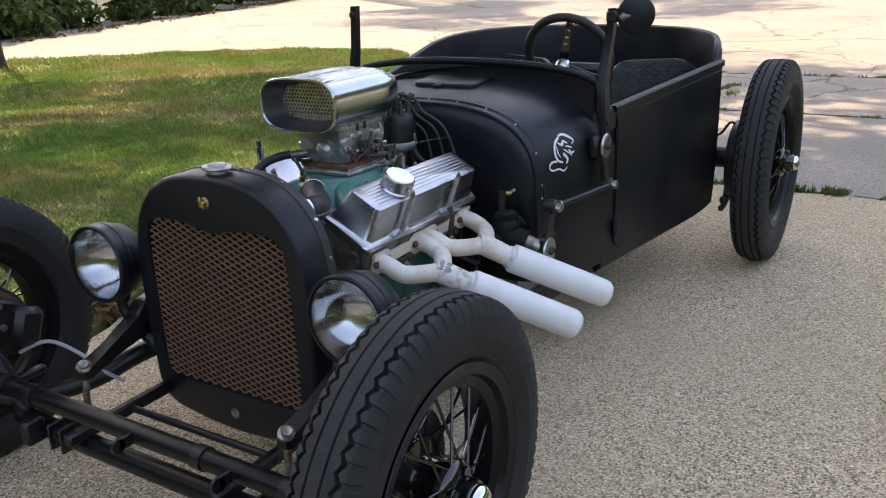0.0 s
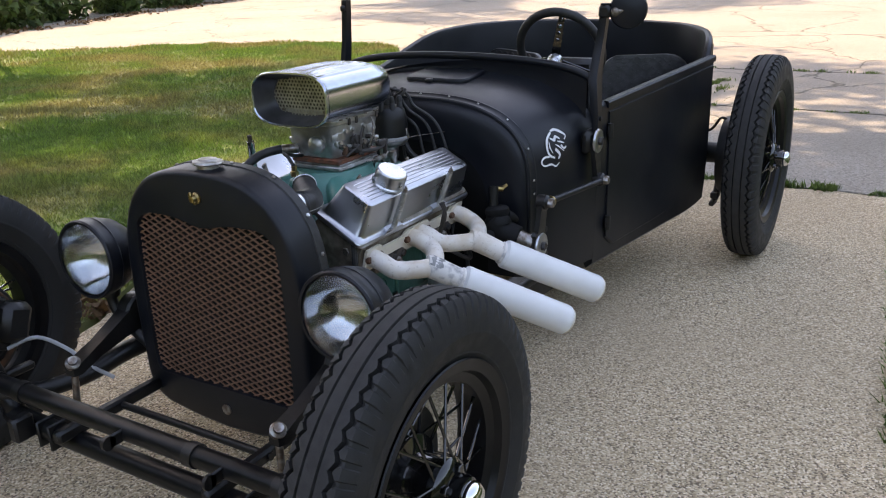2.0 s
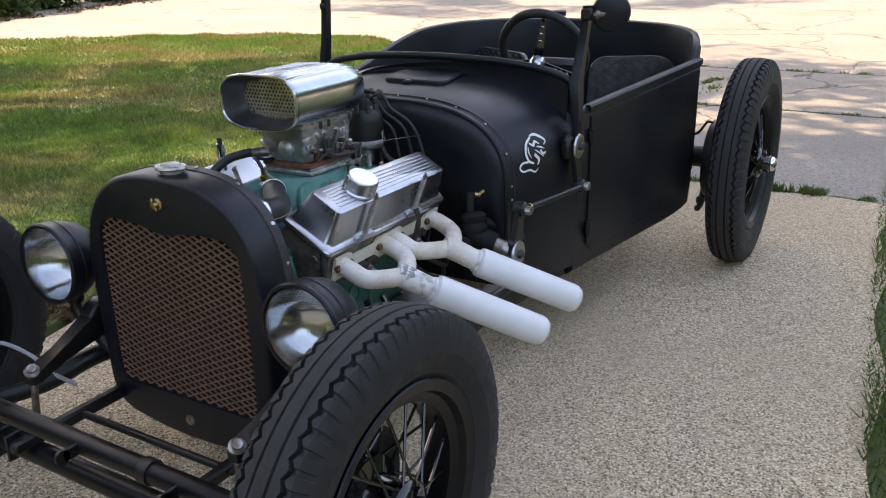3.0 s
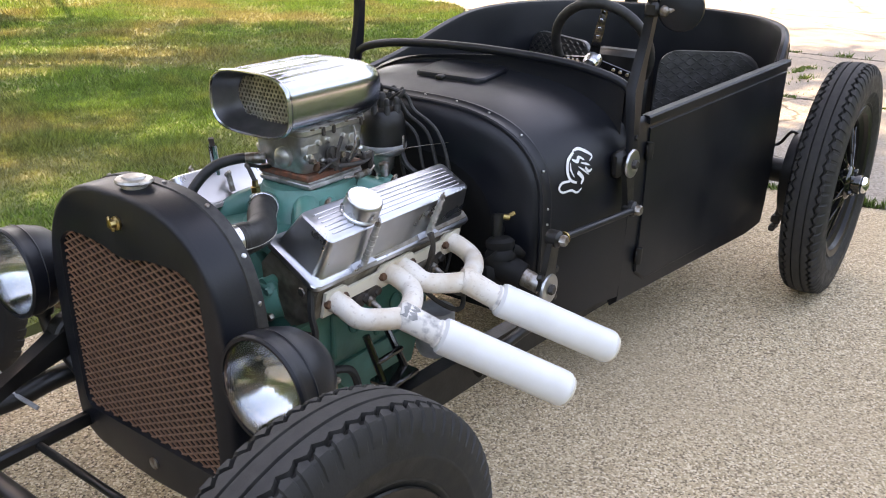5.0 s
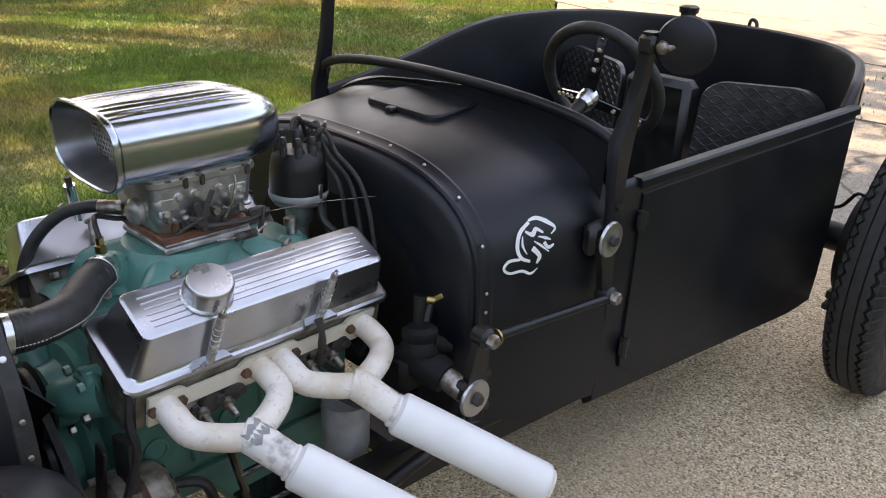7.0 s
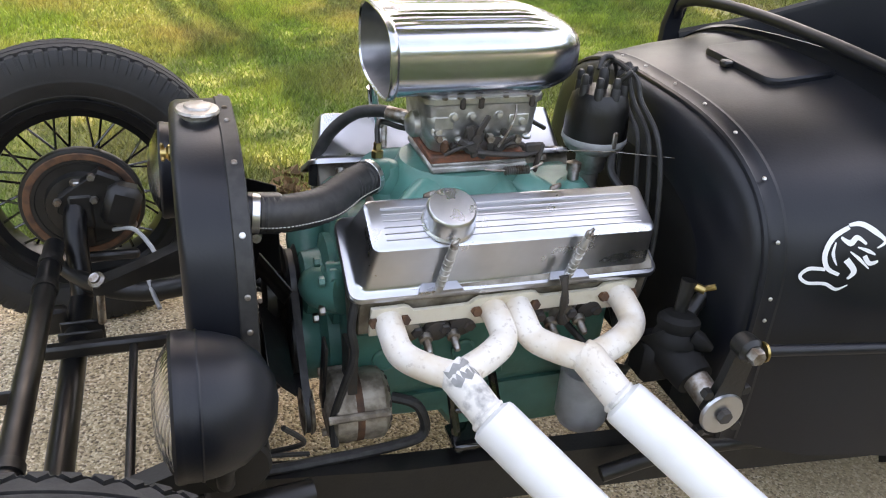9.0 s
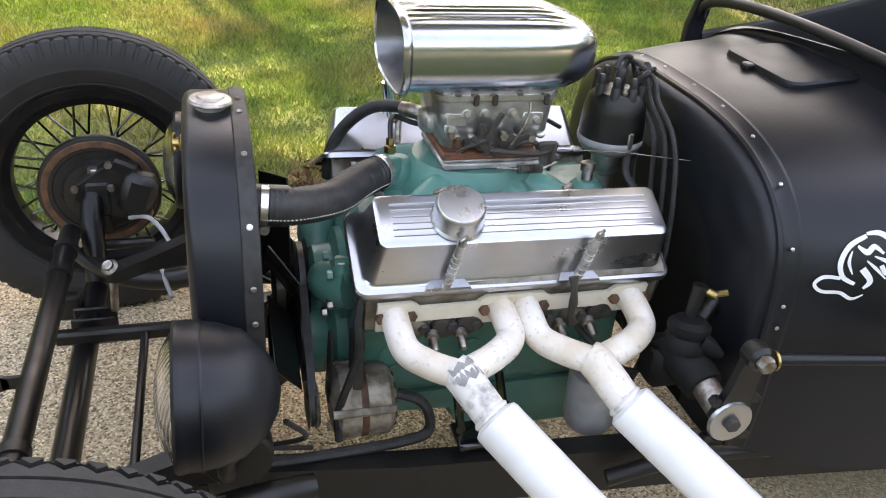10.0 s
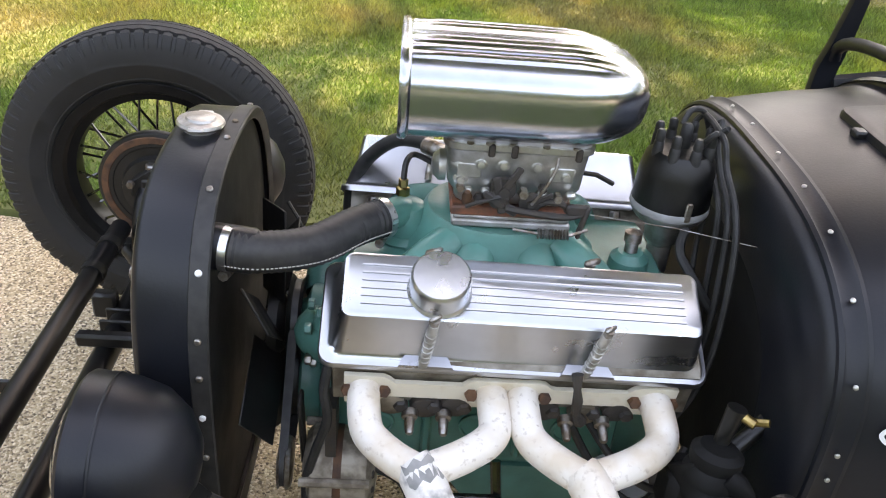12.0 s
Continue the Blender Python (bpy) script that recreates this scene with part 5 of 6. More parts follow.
    part("throttle_cable", G().tube([(0.868, -0.088, 0.690), (0.98, -0.108, 0.688), (1.086, -0.133, 0.680)], 0.0007, 6), STEEL, lk, "thin steel throttle cable")
    for k, (x, z) in enumerate(((0.690, 0.716), (0.716, 0.700), (0.775, 0.712), (0.800, 0.720), (0.822, 0.708))):
        part("link_nut", G().hexbolt((x, -0.074, z), (0, -1, 0.1), 0.006 + 0.001 * (k % 3), 0.014), IRON if k % 2 else STEEL, lk)
    part("fast_idle_cam", G().lathe([(0.015, 0), (0.016, 0.003), (0.012, 0.005), (0.005, 0.006), (0.005, 0.012)], (0.786, -0.080, 0.700), (0, -1, 0), 16).box((0.800, -0.086, 0.708), (0.034, 0.004, 0.008), 0.002, Euler((0, -0.5, 0)).to_matrix().to_4x4()), IRON, lk)
    part("choke_rod", G().tube([(0.786, -0.092, 0.702), (0.800, -0.095, 0.728), (0.812, -0.088, 0.752), (0.815, -0.080, 0.766)], 0.0022, 6, 4), STEEL, lk)
    part("choke_arm", G().tube([(0.862, 0.02, 0.702), (0.90, 0.04, 0.69), (0.93, 0.05, 0.672)], 0.004, 6), IRON, lk)
    # scoop
    L0, L1, W, H, CZ, CY = 0.606, 0.934, 0.110, 0.060, 0.838, 0.0

    def oval(x, kw, kh, dz=0.0, ridge=0.0, n=240):
        out = []
        for k in range(n):
            a = 2 * math.pi * k / n
            c, s = math.cos(a), math.sin(a)
            e = 2 / 3.2
            y = CY + math.copysign(abs(c) ** e, c) * W * kw
            z = CZ + dz + math.copysign(abs(s) ** e, s) * H * kh
            if ridge and s > 0.5 and abs(y - CY) < W * 0.78:
                z += ridge * min(1.0, max(0.0, 0.5 + 1.6 * math.cos((y - CY) / 0.0192 * 2 * math.pi)))
            out.append((x, y, z))
        return out
    rings = [oval(L0 - 0.001, 0.985, 0.985), oval(L0 - 0.004, 1.005, 1.015), oval(L0 - 0.004, 1.03, 1.05), oval(L0, 1.05, 1.08), oval(L0 + 0.006, 1.045, 1.07), oval(L0 + 0.010, 1.0, 1.0)]
    for k in range(7):
        rings.append(oval(L0 + 0.012 + k * 0.034, 1.0, 1.0, 0, 0.0030 if k else 0.0015))
    for t in (0.25, 0.45, 0.62, 0.76, 0.87, 0.95, 0.985):
        q = math.sqrt(max(0.0, 1 - t * t))
        rings.append(oval(L0 + 0.216 + (L1 - L0 - 0.216) * t, max(q, 0.05) ** 0.75, max(q, 0.05) ** 0.75, 0.0, 0.0035 * max(0.0, 0.5 - t) * 2))
    sc = part("air_scoop", G().loft(rings, True, False, True), BRIGHT, car, "polished finned air scoop with mesh front", 50)
    part("scoop_mouth", G().loft([oval(L0 + 0.058, 0.80, 0.72), oval(L0 + 0.052, 0.84, 0.77), oval(L0 + 0.030, 0.90, 0.86), oval(L0 + 0.008, 0.96, 0.95), oval(L0 - 0.001, 0.985, 0.985)], True), MOUTH, sc, "dark grey satin metal scoop mouth")
    net = G()
    x = L0 + 0.053
    pitch = 0.0100
    inner = [(p[1], p[2]) for p in oval(x, 0.82, 0.745)]
    for r in range(-7, 8):
        for c in range(-15, 16):
            y, z = CY + (c + (0.5 if r % 2 else 0)) * pitch, CZ + r * pitch * 0.866
            ring = [(y + 0.0058 * math.cos(radians(60 * k + 30)), z + 0.0058 * math.sin(radians(60 * k + 30))) for k in range(6)]
            if not inside(np.array([y]), np.array([z]), inner)[0]:
                continue
            hole = [(y + 0.0037 * math.cos(radians(60 * k + 30)), z + 0.0037 * math.sin(radians(60 * k + 30))) for k in range(6)]
            net.loft([[(x, a, b) for a, b in ring], [(x, a, b) for a, b in hole], [(x + 0.0025, a, b) for a, b in hole]])
    part("mesh_screen", net, ALLOY, sc, "perforated metal screen")
    # Added black sheet imitates the shade of the hollow behind the screen.
    part("hollow_shade_sheet", G().loft([oval(x + 0.012, 0.84, 0.78), oval(x + 0.014, 0.84, 0.78)], True, True, True), FLAT, sc)
    for s in (-1, 1):
        part("screen_screw", G().lathe([(0.004, 0), (0.004, 0.003)], (x - 0.001, CY + s * 0.062, CZ - 0.033), (-1, 0, 0), 10), STEEL, sc)
    nk = [rect(0.779, 0.097, 0.075), rect(0.784, 0.098, 0.076), rect(0.787, 0.093, 0.072), rect(0.792, 0.094, 0.073), rect(0.804, 0.100, 0.082)]
    part("neck", G().loft(nk, True, True, True), POLISH, sc, "polished scoop base")


carburettor()


# ---- distributor ----
def distributor():
    x, y, dz = 1.004, 0.0, -0.016
    d = part("distributor", G().lathe([(0.018, 0.56), (0.018, 0.62), (0.026, 0.63), (0.028, 0.662), (0.048, 0.668), (0.054, 0.676), (0.054, 0.686)], (x, y, dz), (0, 0, 1), 30), CAST, car, "large black-capped distributor")
    cp = part("distributor_cap", G().lathe([(0.0545, 0.686), (0.056, 0.692), (0.0555, 0.715), (0.0535, 0.742), (0.049, 0.762), (0.040, 0.773), (0.001, 0.778)], (x, y, dz), (0, 0, 1), 30), FLAT, d, "black distributor cap")
    part("clip", G().box((x + 0.01, y - 0.055, 0.70 + dz), (0.010, 0.006, 0.03), 0.002), STEEL, d)
    part("cap_band", G().lathe([(0.0565, 0.682), (0.0575, 0.684), (0.0575, 0.692), (0.0565, 0.694)], (x, y, dz), (0, 0, 1), 30, False), GREY, cp, "pale band round the cap")
    for k in range(8):
        a = 2 * math.pi * k / 8 + 0.2
        px, py = x + 0.038 * math.cos(a), y + 0.038 * math.sin(a)
        part("tower", G().lathe([(0.0085, 0.760), (0.0075, 0.785), (0.0062, 0.787), (0.0068, 0.79), (0.0064, 0.801), (0.004, 0.804)], (px, py, dz), (0, 0, 1), 12), HOSE, cp)
    part("tower", G().lathe([(0.010, 0.77), (0.0095, 0.79), (0.0085, 0.808), (0.005, 0.812)], (x, y, dz), (0, 0, 1), 12), HOSE, cp)
    for k, (yp, zp, ym, zm) in enumerate(((0.012, 0.715, -0.018, 0.619), (-0.015, 0.730, -0.080, 0.634), (-0.040, 0.742, -0.120, 0.644), (-0.059, 0.754, -0.154, 0.653))):
        a = -1.2 + 0.75 * k
        px, py = x + 0.038 * math.cos(a), y + 0.038 * math.sin(a)
        part("plug_lead", G().tube([(px, py, 0.782), (px + 0.012, py - 0.008, 0.800), (1.045, yp + 0.022, zp + 0.034), (1.050, yp, zp), (1.052, (yp + ym) / 2 - 0.014, (zp + zm) / 2 + 0.014), (1.052, ym, zm), (1.048, ym - 0.024, 0.54), (1.03, ym - 0.035, 0.46), (0.99, -0.20, 0.40)], 0.0046, 8, 6), HOSE, d, "black plug lead")
    part("plug_lead", G().tube([(x - 0.005, y + 0.01, 0.790), (x + 0.008, y + 0.02, 0.808), (x + 0.032, y + 0.03, 0.800), (x + 0.055, y + 0.04, 0.75), (1.080, 0.05, 0.70)], 0.0046, 8, 6), HOSE, d)
    part("conduit", G().tube([(1.02, -0.045, 0.655), (1.01, -0.07, 0.63), (1.03, -0.10, 0.60), (1.06, -0.12, 0.56)], 0.007, 8, 5), HOSE, d)


distributor()


# ---- exhaust ----
PORTS = (0.579, 0.744, 0.786, 0.962)


def exhaust(s):
    g = G()
    up = []
    n = 60
    for k in range(n + 1):
        x = 0.552 + (0.990 - 0.552) * k / n
        bulge = max(max(0.0, 1 - ((x - p) / 0.038) ** 2) for p in PORTS)
        up.append((x, 0.506 + 0.012 * min(1, bulge * 2), 0.477 - 0.016 * min(1, bulge * 2)))
    f = lambda x, z, d: (x, s * (0.2240 + (z - 0.49) * 0.25 + d), z)
    rings = [[f(x, zt, d) for x, zt, zb in up] + [f(x, zb, d) for x, zt, zb in up[::-1]] for d in (0.0, 0.006, 0.008)]
    rings[2] = [f(x, z * 0.98 + 0.492 * 0.02, 0.008) for x, z in [(x, zt) for x, zt, zb in up] + [(x, zb) for x, zt, zb in up[::-1]]]
    fl = part("header_flange", G().loft(rings, True, True, True), CREAM, car, "cream painted exhaust flange")
    for x in (0.557, 0.604, 0.718, 0.815, 0.935, 0.985):
        part("bolt", G().hexbolt((x, s * 0.2325, 0.492), (0, s, 0.2), 0.0088, 0.010), RUST, fl)
    joints = (((0.579, 0.744), Vector((0.653, s * 0.348, 0.462)), Vector((0.685, s * 0.407, 0.429)), Vector((0.847, s * 0.606, 0.298))),
              ((0.786, 0.962), Vector((0.858, s * 0.352, 0.464)), Vector((0.886, s * 0.412, 0.430)), Vector((1.051, s * 0.606, 0.303))))
    for (pa, pb), Y, S, E in joints:
        d = (E - S).normalized()
        h = None
        for p, off in ((pa, 1), (pb, -1)):
            st = Vector((p, s * 0.228, 0.492))
            if off > 0:
                path = [st, Vector((p, s * 0.254, 0.486)), Vector((p + 0.008, s * 0.288, 0.468)), Vector((p + 0.038, s * 0.323, 0.464)), Y]
            else:
                path = [st, Vector((p + 0.003, s * 0.254, 0.486)), Vector((p + 0.001, s * 0.288, 0.471)), Vector((p - 0.038, s * 0.323, 0.468)), Y]
            t = part("header_tube", G().tube(path, 0.0215, 18, 7), HEADER, fl if h is None else fl, "white heat-stained header tube")
            part("weld_ring", G().lathe([(0.0195, 0), (0.0235, 0.001), (0.0215, 0.006), (0.0195, 0.008)], st - Vector((0, s * 0.0, 0)), (0, s, 0.0), 22, False), CREAM, fl)
            h = t
        part("collector", G().tube([Y - d * 0.018, Y, Y.lerp(S, 0.5), S], 0.0245, 20, 4, True, [0.022, 0.0275, 0.0265, 0.0255]), SCUFF if pa < 0.7 else HEADER, fl, "scuffed white collector with bare patches" if pa < 0.7 else "white collector pipe")
        L = (E - S).length
        mf = part("muffler", G().lathe([(0.022, -0.004), (0.030, 0.001), (0.0355, 0.004), (0.037, 0.010), (0.037, L - 0.012), (0.0355, L - 0.005), (0.031, L), (0.026, L + 0.0015), (0.025, L - 0.004), (0.001, L - 0.006)], S, d, 40), WHITE, car, "glossy white cylindrical muffler")
        part("weld_bead", G().lathe([(0.0255, -0.010), (0.029, -0.006), (0.0285, -0.002), (0.0255, 0.0)], S, d, 28, False), SCUFF, mf)
        part("tip", G().lathe([(0.024, L - 0.002), (0.030, L - 0.001), (0.0305, L + 0.004), (0.027, L + 0.006), (0.022, L + 0.004)], S, d, 32), CREAM, mf, "cream muffler end rim")
    Y, S = joints[0][1], joints[0][2]
    d = (S - Y).normalized()
    up2 = Vector((0, s * 0.3, 1)).normalized()
    ax = d.cross(up2).normalized()
    nn = ax.cross(d).normalized()
    pat = G()
    verts, faces = [], []
    for i in range(7):
        for j in range(9):
            a = (j / 8 - 0.5) * 1.9
            q = Y + d * (-0.010 + 0.028 * i / 6 + 0.004 * math.sin(j * 2.1)) + (nn * math.cos(a) + ax * math.sin(a)) * 0.0272
            verts.append(q)
    for i in range(6):
        for j in range(8):
            faces.append((i * 9 + j, i * 9 + j + 1, (i + 1) * 9 + j + 1, (i + 1) * 9 + j))
    part("bare_patch", pat.add(verts, faces), BARE, fl, "bare grey metal patch")


exhaust(-1)


# ---- body ----
def cowl_section(x, w, zs, T, n, low, k=40):
    top = super_half(w, zs, T, n, k)
    pts = [(x, w * 0.985, low), (x, w, low + 0.08)] + [(x, y, z) for y, z in top] + [(x, -w, low + 0.08), (x, -w * 0.985, low)]
    return pts


def body():
    secs = [(1.110, 0.376, 0.52, 0.762, 2.9, 0.28), (1.138, 0.386, 0.52, 0.770, 2.9, 0.275), (1.18, 0.404, 0.525, 0.777, 2.88, 0.265), (1.26, 0.428, 0.535, 0.786, 2.86, 0.25), (1.34, 0.442, 0.54, 0.793, 2.84, 0.247), (1.39, 0.451, 0.543, 0.799, 2.9, 0.243), (1.42, 0.456, 0.545, 0.815, 3.0, 0.240)]
    rings = [cowl_section(*s) for s in secs]
    last = cowl_section(1.425, 0.446, 0.545, 0.805, 3.0, 0.240)
    body_ob = part("cowl", G().loft(rings + [last], False), BLACK, car, "satin black cowl panel")
    # firewall with a broad rolled edge
    fw = [cowl_section(*s) for s in ((1.110, 0.376, 0.52, 0.762, 2.9, 0.28), (1.103, 0.374, 0.518, 0.759, 2.9, 0.28), (1.096, 0.366, 0.512, 0.750, 2.85, 0.28), (1.090, 0.352, 0.505, 0.735, 2.8, 0.28), (1.087, 0.334, 0.495, 0.716, 2.7, 0.28), (1.086, 0.318, 0.488, 0.700, 2.6, 0.28), (1.086, 0.304, 0.480, 0.687, 2.6, 0.28), (1.086, 0.265, 0.46, 0.65, 2.6, 0.28))]
    g = G().loft(fw, False)
    n = len(fw[-1])
    f = part("firewall", g, BLACK, car, "satin black firewall with rolled edge")
    # Panel is toned darker than the firewall paint to imitate its shade.
    part("panel", G().add(fw[-1], [tuple(range(n))]), DEEPMATT, f, "firewall panel toned deep matt black for its shade")
    # joint strip with screws
    st = [cowl_section(x, 0.376 + dw, 0.52, 0.762 + dw, 2.9, 0.28) for x, dw in ((1.106, 0.001), (1.107, 0.0055), (1.112, 0.0080), (1.116, 0.0068), (1.132, 0.0108), (1.136, 0.0142), (1.141, 0.0142), (1.143, 0.008))]
    part("joint_strip", G().loft(st, False), BLACK, body_ob, "black cowl joint strip")
    prof = [(p[1], p[2]) for p in cowl_section(1.126, 0.3885, 0.52, 0.7745, 2.9, 0.28, 200)]
    acc, nxt = 0.0, 0.060
    for i in range(len(prof) - 1):
        acc += math.dist(prof[i], prof[i + 1])
        if acc > nxt:
            nxt += 0.095
            t = Vector((0, prof[i + 1][1] - prof[i][1], -(prof[i + 1][0] - prof[i][0]))).normalized()
            t = Vector((-0.2, t.y if (t.y * prof[i][0] > 0 or abs(prof[i][0]) < 0.02) else -t.y, abs(t.z)))
            part("screw", G().lathe([(0.0032, 0), (0.0032, 0.0016), (0.0020, 0.0026), (0.0004, 0.0027)], (1.124, prof[i][0], prof[i][1]), t, 10), ALLOY, body_ob)
    # windscreen lower bar and posts
    bar = []
    for k in range(25):
        a = math.pi * k / 24
        c, s2 = math.cos(a), math.sin(a)
        yb = -math.copysign(abs(c) ** (2 / 2.2), c) * 0.440
        bar.append((1.412 - 0.015 * s2, yb, 0.770 + 0.078 * s2 ** 0.75))
    part("windscreen_bar", G().tube(bar, 0.0115, 12), BLACK, car, "black windscreen lower frame tube")
    lip = []
    for x, y, z in bar[2:-2]:
        zc = 0.545 + 0.262 * (1 - min(1.0, abs(y) / 0.4535) ** 2.95) ** (1 / 2.95)
        z = zc + (z - 0.009 - zc) * max(0.0, min(1.0, (0.30 - y) / 0.38))
        lip.append([(1.397, y, zc - 0.008), (1.400, y, zc + 0.3 * (z - zc)), (x - 0.005, y, z), (x + 0.006, y, z - 0.001), (1.420, y * 0.99, zc - 0.006)])
    part("windscreen_base", G().loft(lip, False), BLACK, car, "black flange under the windscreen frame")
    for s in (-1, 1):
        g = G()
        secs2 = [(1.380, 0.466, 0.585, 0.034, 0.008), (1.384, 0.466, 0.68, 0.030, 0.009), (1.396, 0.456, 0.755, 0.038, 0.012), (1.412, 0.447, 0.795, 0.046, 0.013), (1.434, 0.447, 0.86, 0.030, 0.012), (1.446, 0.452, 0.92, 0.024, 0.011), (1.445, 0.458, 0.97, 0.024, 0.011), (1.444, 0.462, 1.0, 0.026, 0.012)]
        rings2 = []
        for x, y, z, w, t in ([(1.400, 0.452, 0.60, 0.036, 0.009), (1.406, 0.450, 0.75, 0.040, 0.010), (1.414, 0.444, 0.80, 0.036, 0.010), (1.424, 0.440, 0.88, 0.028, 0.010), (1.430, 0.438, 0.97, 0.026, 0.010), (1.432, 0.438, 1.012, 0.026, 0.010)] if s > 0 else secs2):
            rings2.append([(x - w / 2, s * (y - t), z), (x + w / 2, s * (y - t), z), (x + w / 2 + 0.003, s * y, z), (x + w / 2, s * (y + t), z), (x - w / 2, s * (y + t), z), (x - w / 2 - 0.003, s * y, z)])
        po = part("windscreen_post", G().loft(rings2, True, True, True), BLACK, car, "black windscreen post")
        if s < 0:
            part("post_clamp", G().box((1.444, -0.462, 0.978), (0.040, 0.034, 0.034), 0.006).lathe([(0.010, 0), (0.010, 0.03)], (1.444, -0.478, 0.975), (0.3, -1, 0), 10), FLAT, po)
        else:
            part("post_clamp", G().box((1.427, 0.438, 0.985), (0.045, 0.016, 0.02), 0.004), FLAT, po)
        part("post_bolt", G().lathe([(0.007, 0), (0.007, 0.006)], (1.384, s * 0.474, 0.685), (0, s, 0), 8), FLAT, po)
    mir = part("mirror", G().lathe([(0.002, -0.012), (0.030, -0.011), (0.050, -0.004), (0.053, 0.002), (0.050, 0.006), (0.046, 0.004)], (1.458, -0.522, 0.982), (1, 0.35, -0.05), 36), BLACK, car, "round black rear-view mirror")
    part("mirror_glass", G().lathe([(0.046, 0.004), (0.001, 0.0045)], (1.458, -0.522, 0.982), (1, 0.35, -0.05), 36), CHROME, mir)
    part("mirror_arm", G().tube([(1.444, -0.464, 0.974), (1.440, -0.49, 0.976), (1.452, -0.514, 0.980)], 0.008, 10, 4).ball((1.438, -0.49, 0.976), 0.013), STEEL, mir)
    # cowl vent lid
    lid = []
    for i, (h, k) in enumerate(((0.0, 1.0), (0.010, 1.0), (0.014, 0.97), (0.015, 0.90))):
        ring = []
        for px, py, a0 in ((1, 1, 0), (-1, 1, 90), (-1, -1, 180), (1, -1, 270)):
            for j in range(6):
                a = radians(a0 + 18 * j)
                x = 1.336 + k * (px * (0.072 - 0.026) + 0.026 * math.cos(a))
                y = 0.006 + k * (py * (0.108 - 0.028) + 0.028 * math.sin(a))
                top = 0.786 + (x - 1.26) * 0.0875
                ww = 0.428 + (x - 1.26) * 0.175
                z = 0.54 + (top - 0.54) * (1 - abs(y / ww) ** 2.85) ** (1 / 2.85)
                ring.append((x, y, z + h - 0.003))
        lid.append(ring)
    lo = part("cowl_vent_lid", G().loft(lid, True, False, True), BLACK, car, "satin black cowl vent lid")
    part("lid_catch", G().box((1.260, 0.018, 0.790), (0.022, 0.022, 0.012), 0.003), FLAT, lo)
    # body tub: side panels, then a wall that curves round the back
    def wall(path, tops, lows, t=0.022):
        cols = []
        for i, (x, y) in enumerate(path):
            dx, dy = path[min(i + 1, len(path) - 1)][0] - path[max(i - 1, 0)][0], path[min(i + 1, len(path) - 1)][1] - path[max(i - 1, 0)][1]
            L = math.hypot(dx, dy)
            nx, ny = -dy / L, dx / L
            zt, lo = tops[i], lows[i]
            cols.append([(x + nx * a, y + ny * a, z) for a, z in ((0.03, lo), (0.008, lo + 0.02), (0.003, lo + 0.10), (0.0, (lo + zt) / 2), (0.0, zt - 0.012), (0.004, zt - 0.002), (t * 0.5, zt + 0.003), (t - 0.004, zt - 0.002), (t, zt - 0.014), (t, (lo + zt) / 2), (0.04, lo + 0.02))])
        return G().loft(cols, True, True, True)
    left_top = lambda x: 0.718 + (x - 1.47) * 0.052
    xs = [1.42 + (2.275 - 1.42) * k / 16 for k in range(17)]
    lp = [(x, -(0.457 + 0.118 * (x - 1.42) / 0.855)) for x in xs]
    part("side_panel", wall(lp, [left_top(x) for x in xs], [0.205 - 0.02 * (x - 1.42) + 0.9 * max(0.0, x - 2.14) ** 2 for x in xs]), BLACK, car, "satin black body side")
    key = [(2.262, -0.564, 0.757), (2.32, -0.556, 0.800), (2.40, -0.535, 0.824), (2.50, -0.495, 0.834), (2.60, -0.430, 0.838), (2.68, -0.33, 0.841), (2.73, -0.17, 0.844), (2.74, 0.0, 0.846), (2.73, 0.17, 0.846), (2.68, 0.34, 0.846), (2.60, 0.45, 0.846), (2.45, 0.53, 0.846), (2.25, 0.56, 0.842), (2.10, 0.555, 0.832), (1.95, 0.54, 0.810), (1.80, 0.52, 0.782), (1.62, 0.49, 0.756), (1.42, 0.462, 0.735)]
    pts, _ = spline([Vector(k) for k in key], 3)
    tub = part("rear_tub", wall([(p.x, p.y) for p in pts], [p.z for p in pts], [0.25 + 0.16 * max(0.0, min(1.0, (p.x - 2.2) / 0.2)) for p in pts], 0.03), BLACK, car, "satin black curved rear body panel")
    worn = [(2.352, -0.5495), (2.395, -0.5385), (2.44, -0.5225), (2.48, -0.506)]
    part("worn_patch", G().loft([[(x, y - 0.002, 0.72), (x, y - 0.0025, 0.76), (x + 0.002, y - 0.0025, 0.790)] for x, y in worn], False), BUFF, tub, "bare buff patch where the paint has worn")
    # door skin on the near side
    do = []
    for k in range(17):
        x = 1.482 + (2.262 - 1.482) * k / 16
        y = 0.457 + 0.118 * min(1.0, (x - 1.42) / 0.855) + 0.0045
        lowz = 0.258
        if x < 1.515:
            lowz += 0.035 * (1 - (x - 1.482) / 0.033)
        if x > 1.85:
            lowz += (x - 1.85) ** 2 * 0.55
        zt = left_top(x) - 0.028
        do.append([(x, -(y - 0.006), lowz), (x, -y, lowz + 0.006), (x, -y - 0.001, (lowz + zt) / 2), (x, -y, zt - 0.004), (x, -(y - 0.006), zt)])
    dr = part("door", G().loft(do, False).add(do[0], [(0, 1, 2, 3, 4)]).add(do[-1], [(0, 1, 2, 3, 4)]), BLACK, car, "satin black closed door")
    rail = [(x, -(0.457 + 0.118 * min(1.0, (x - 1.42) / 0.855) + 0.001), left_top(x) - 0.004) for x in [1.47 + 0.81 * k / 16 for k in range(17)]]
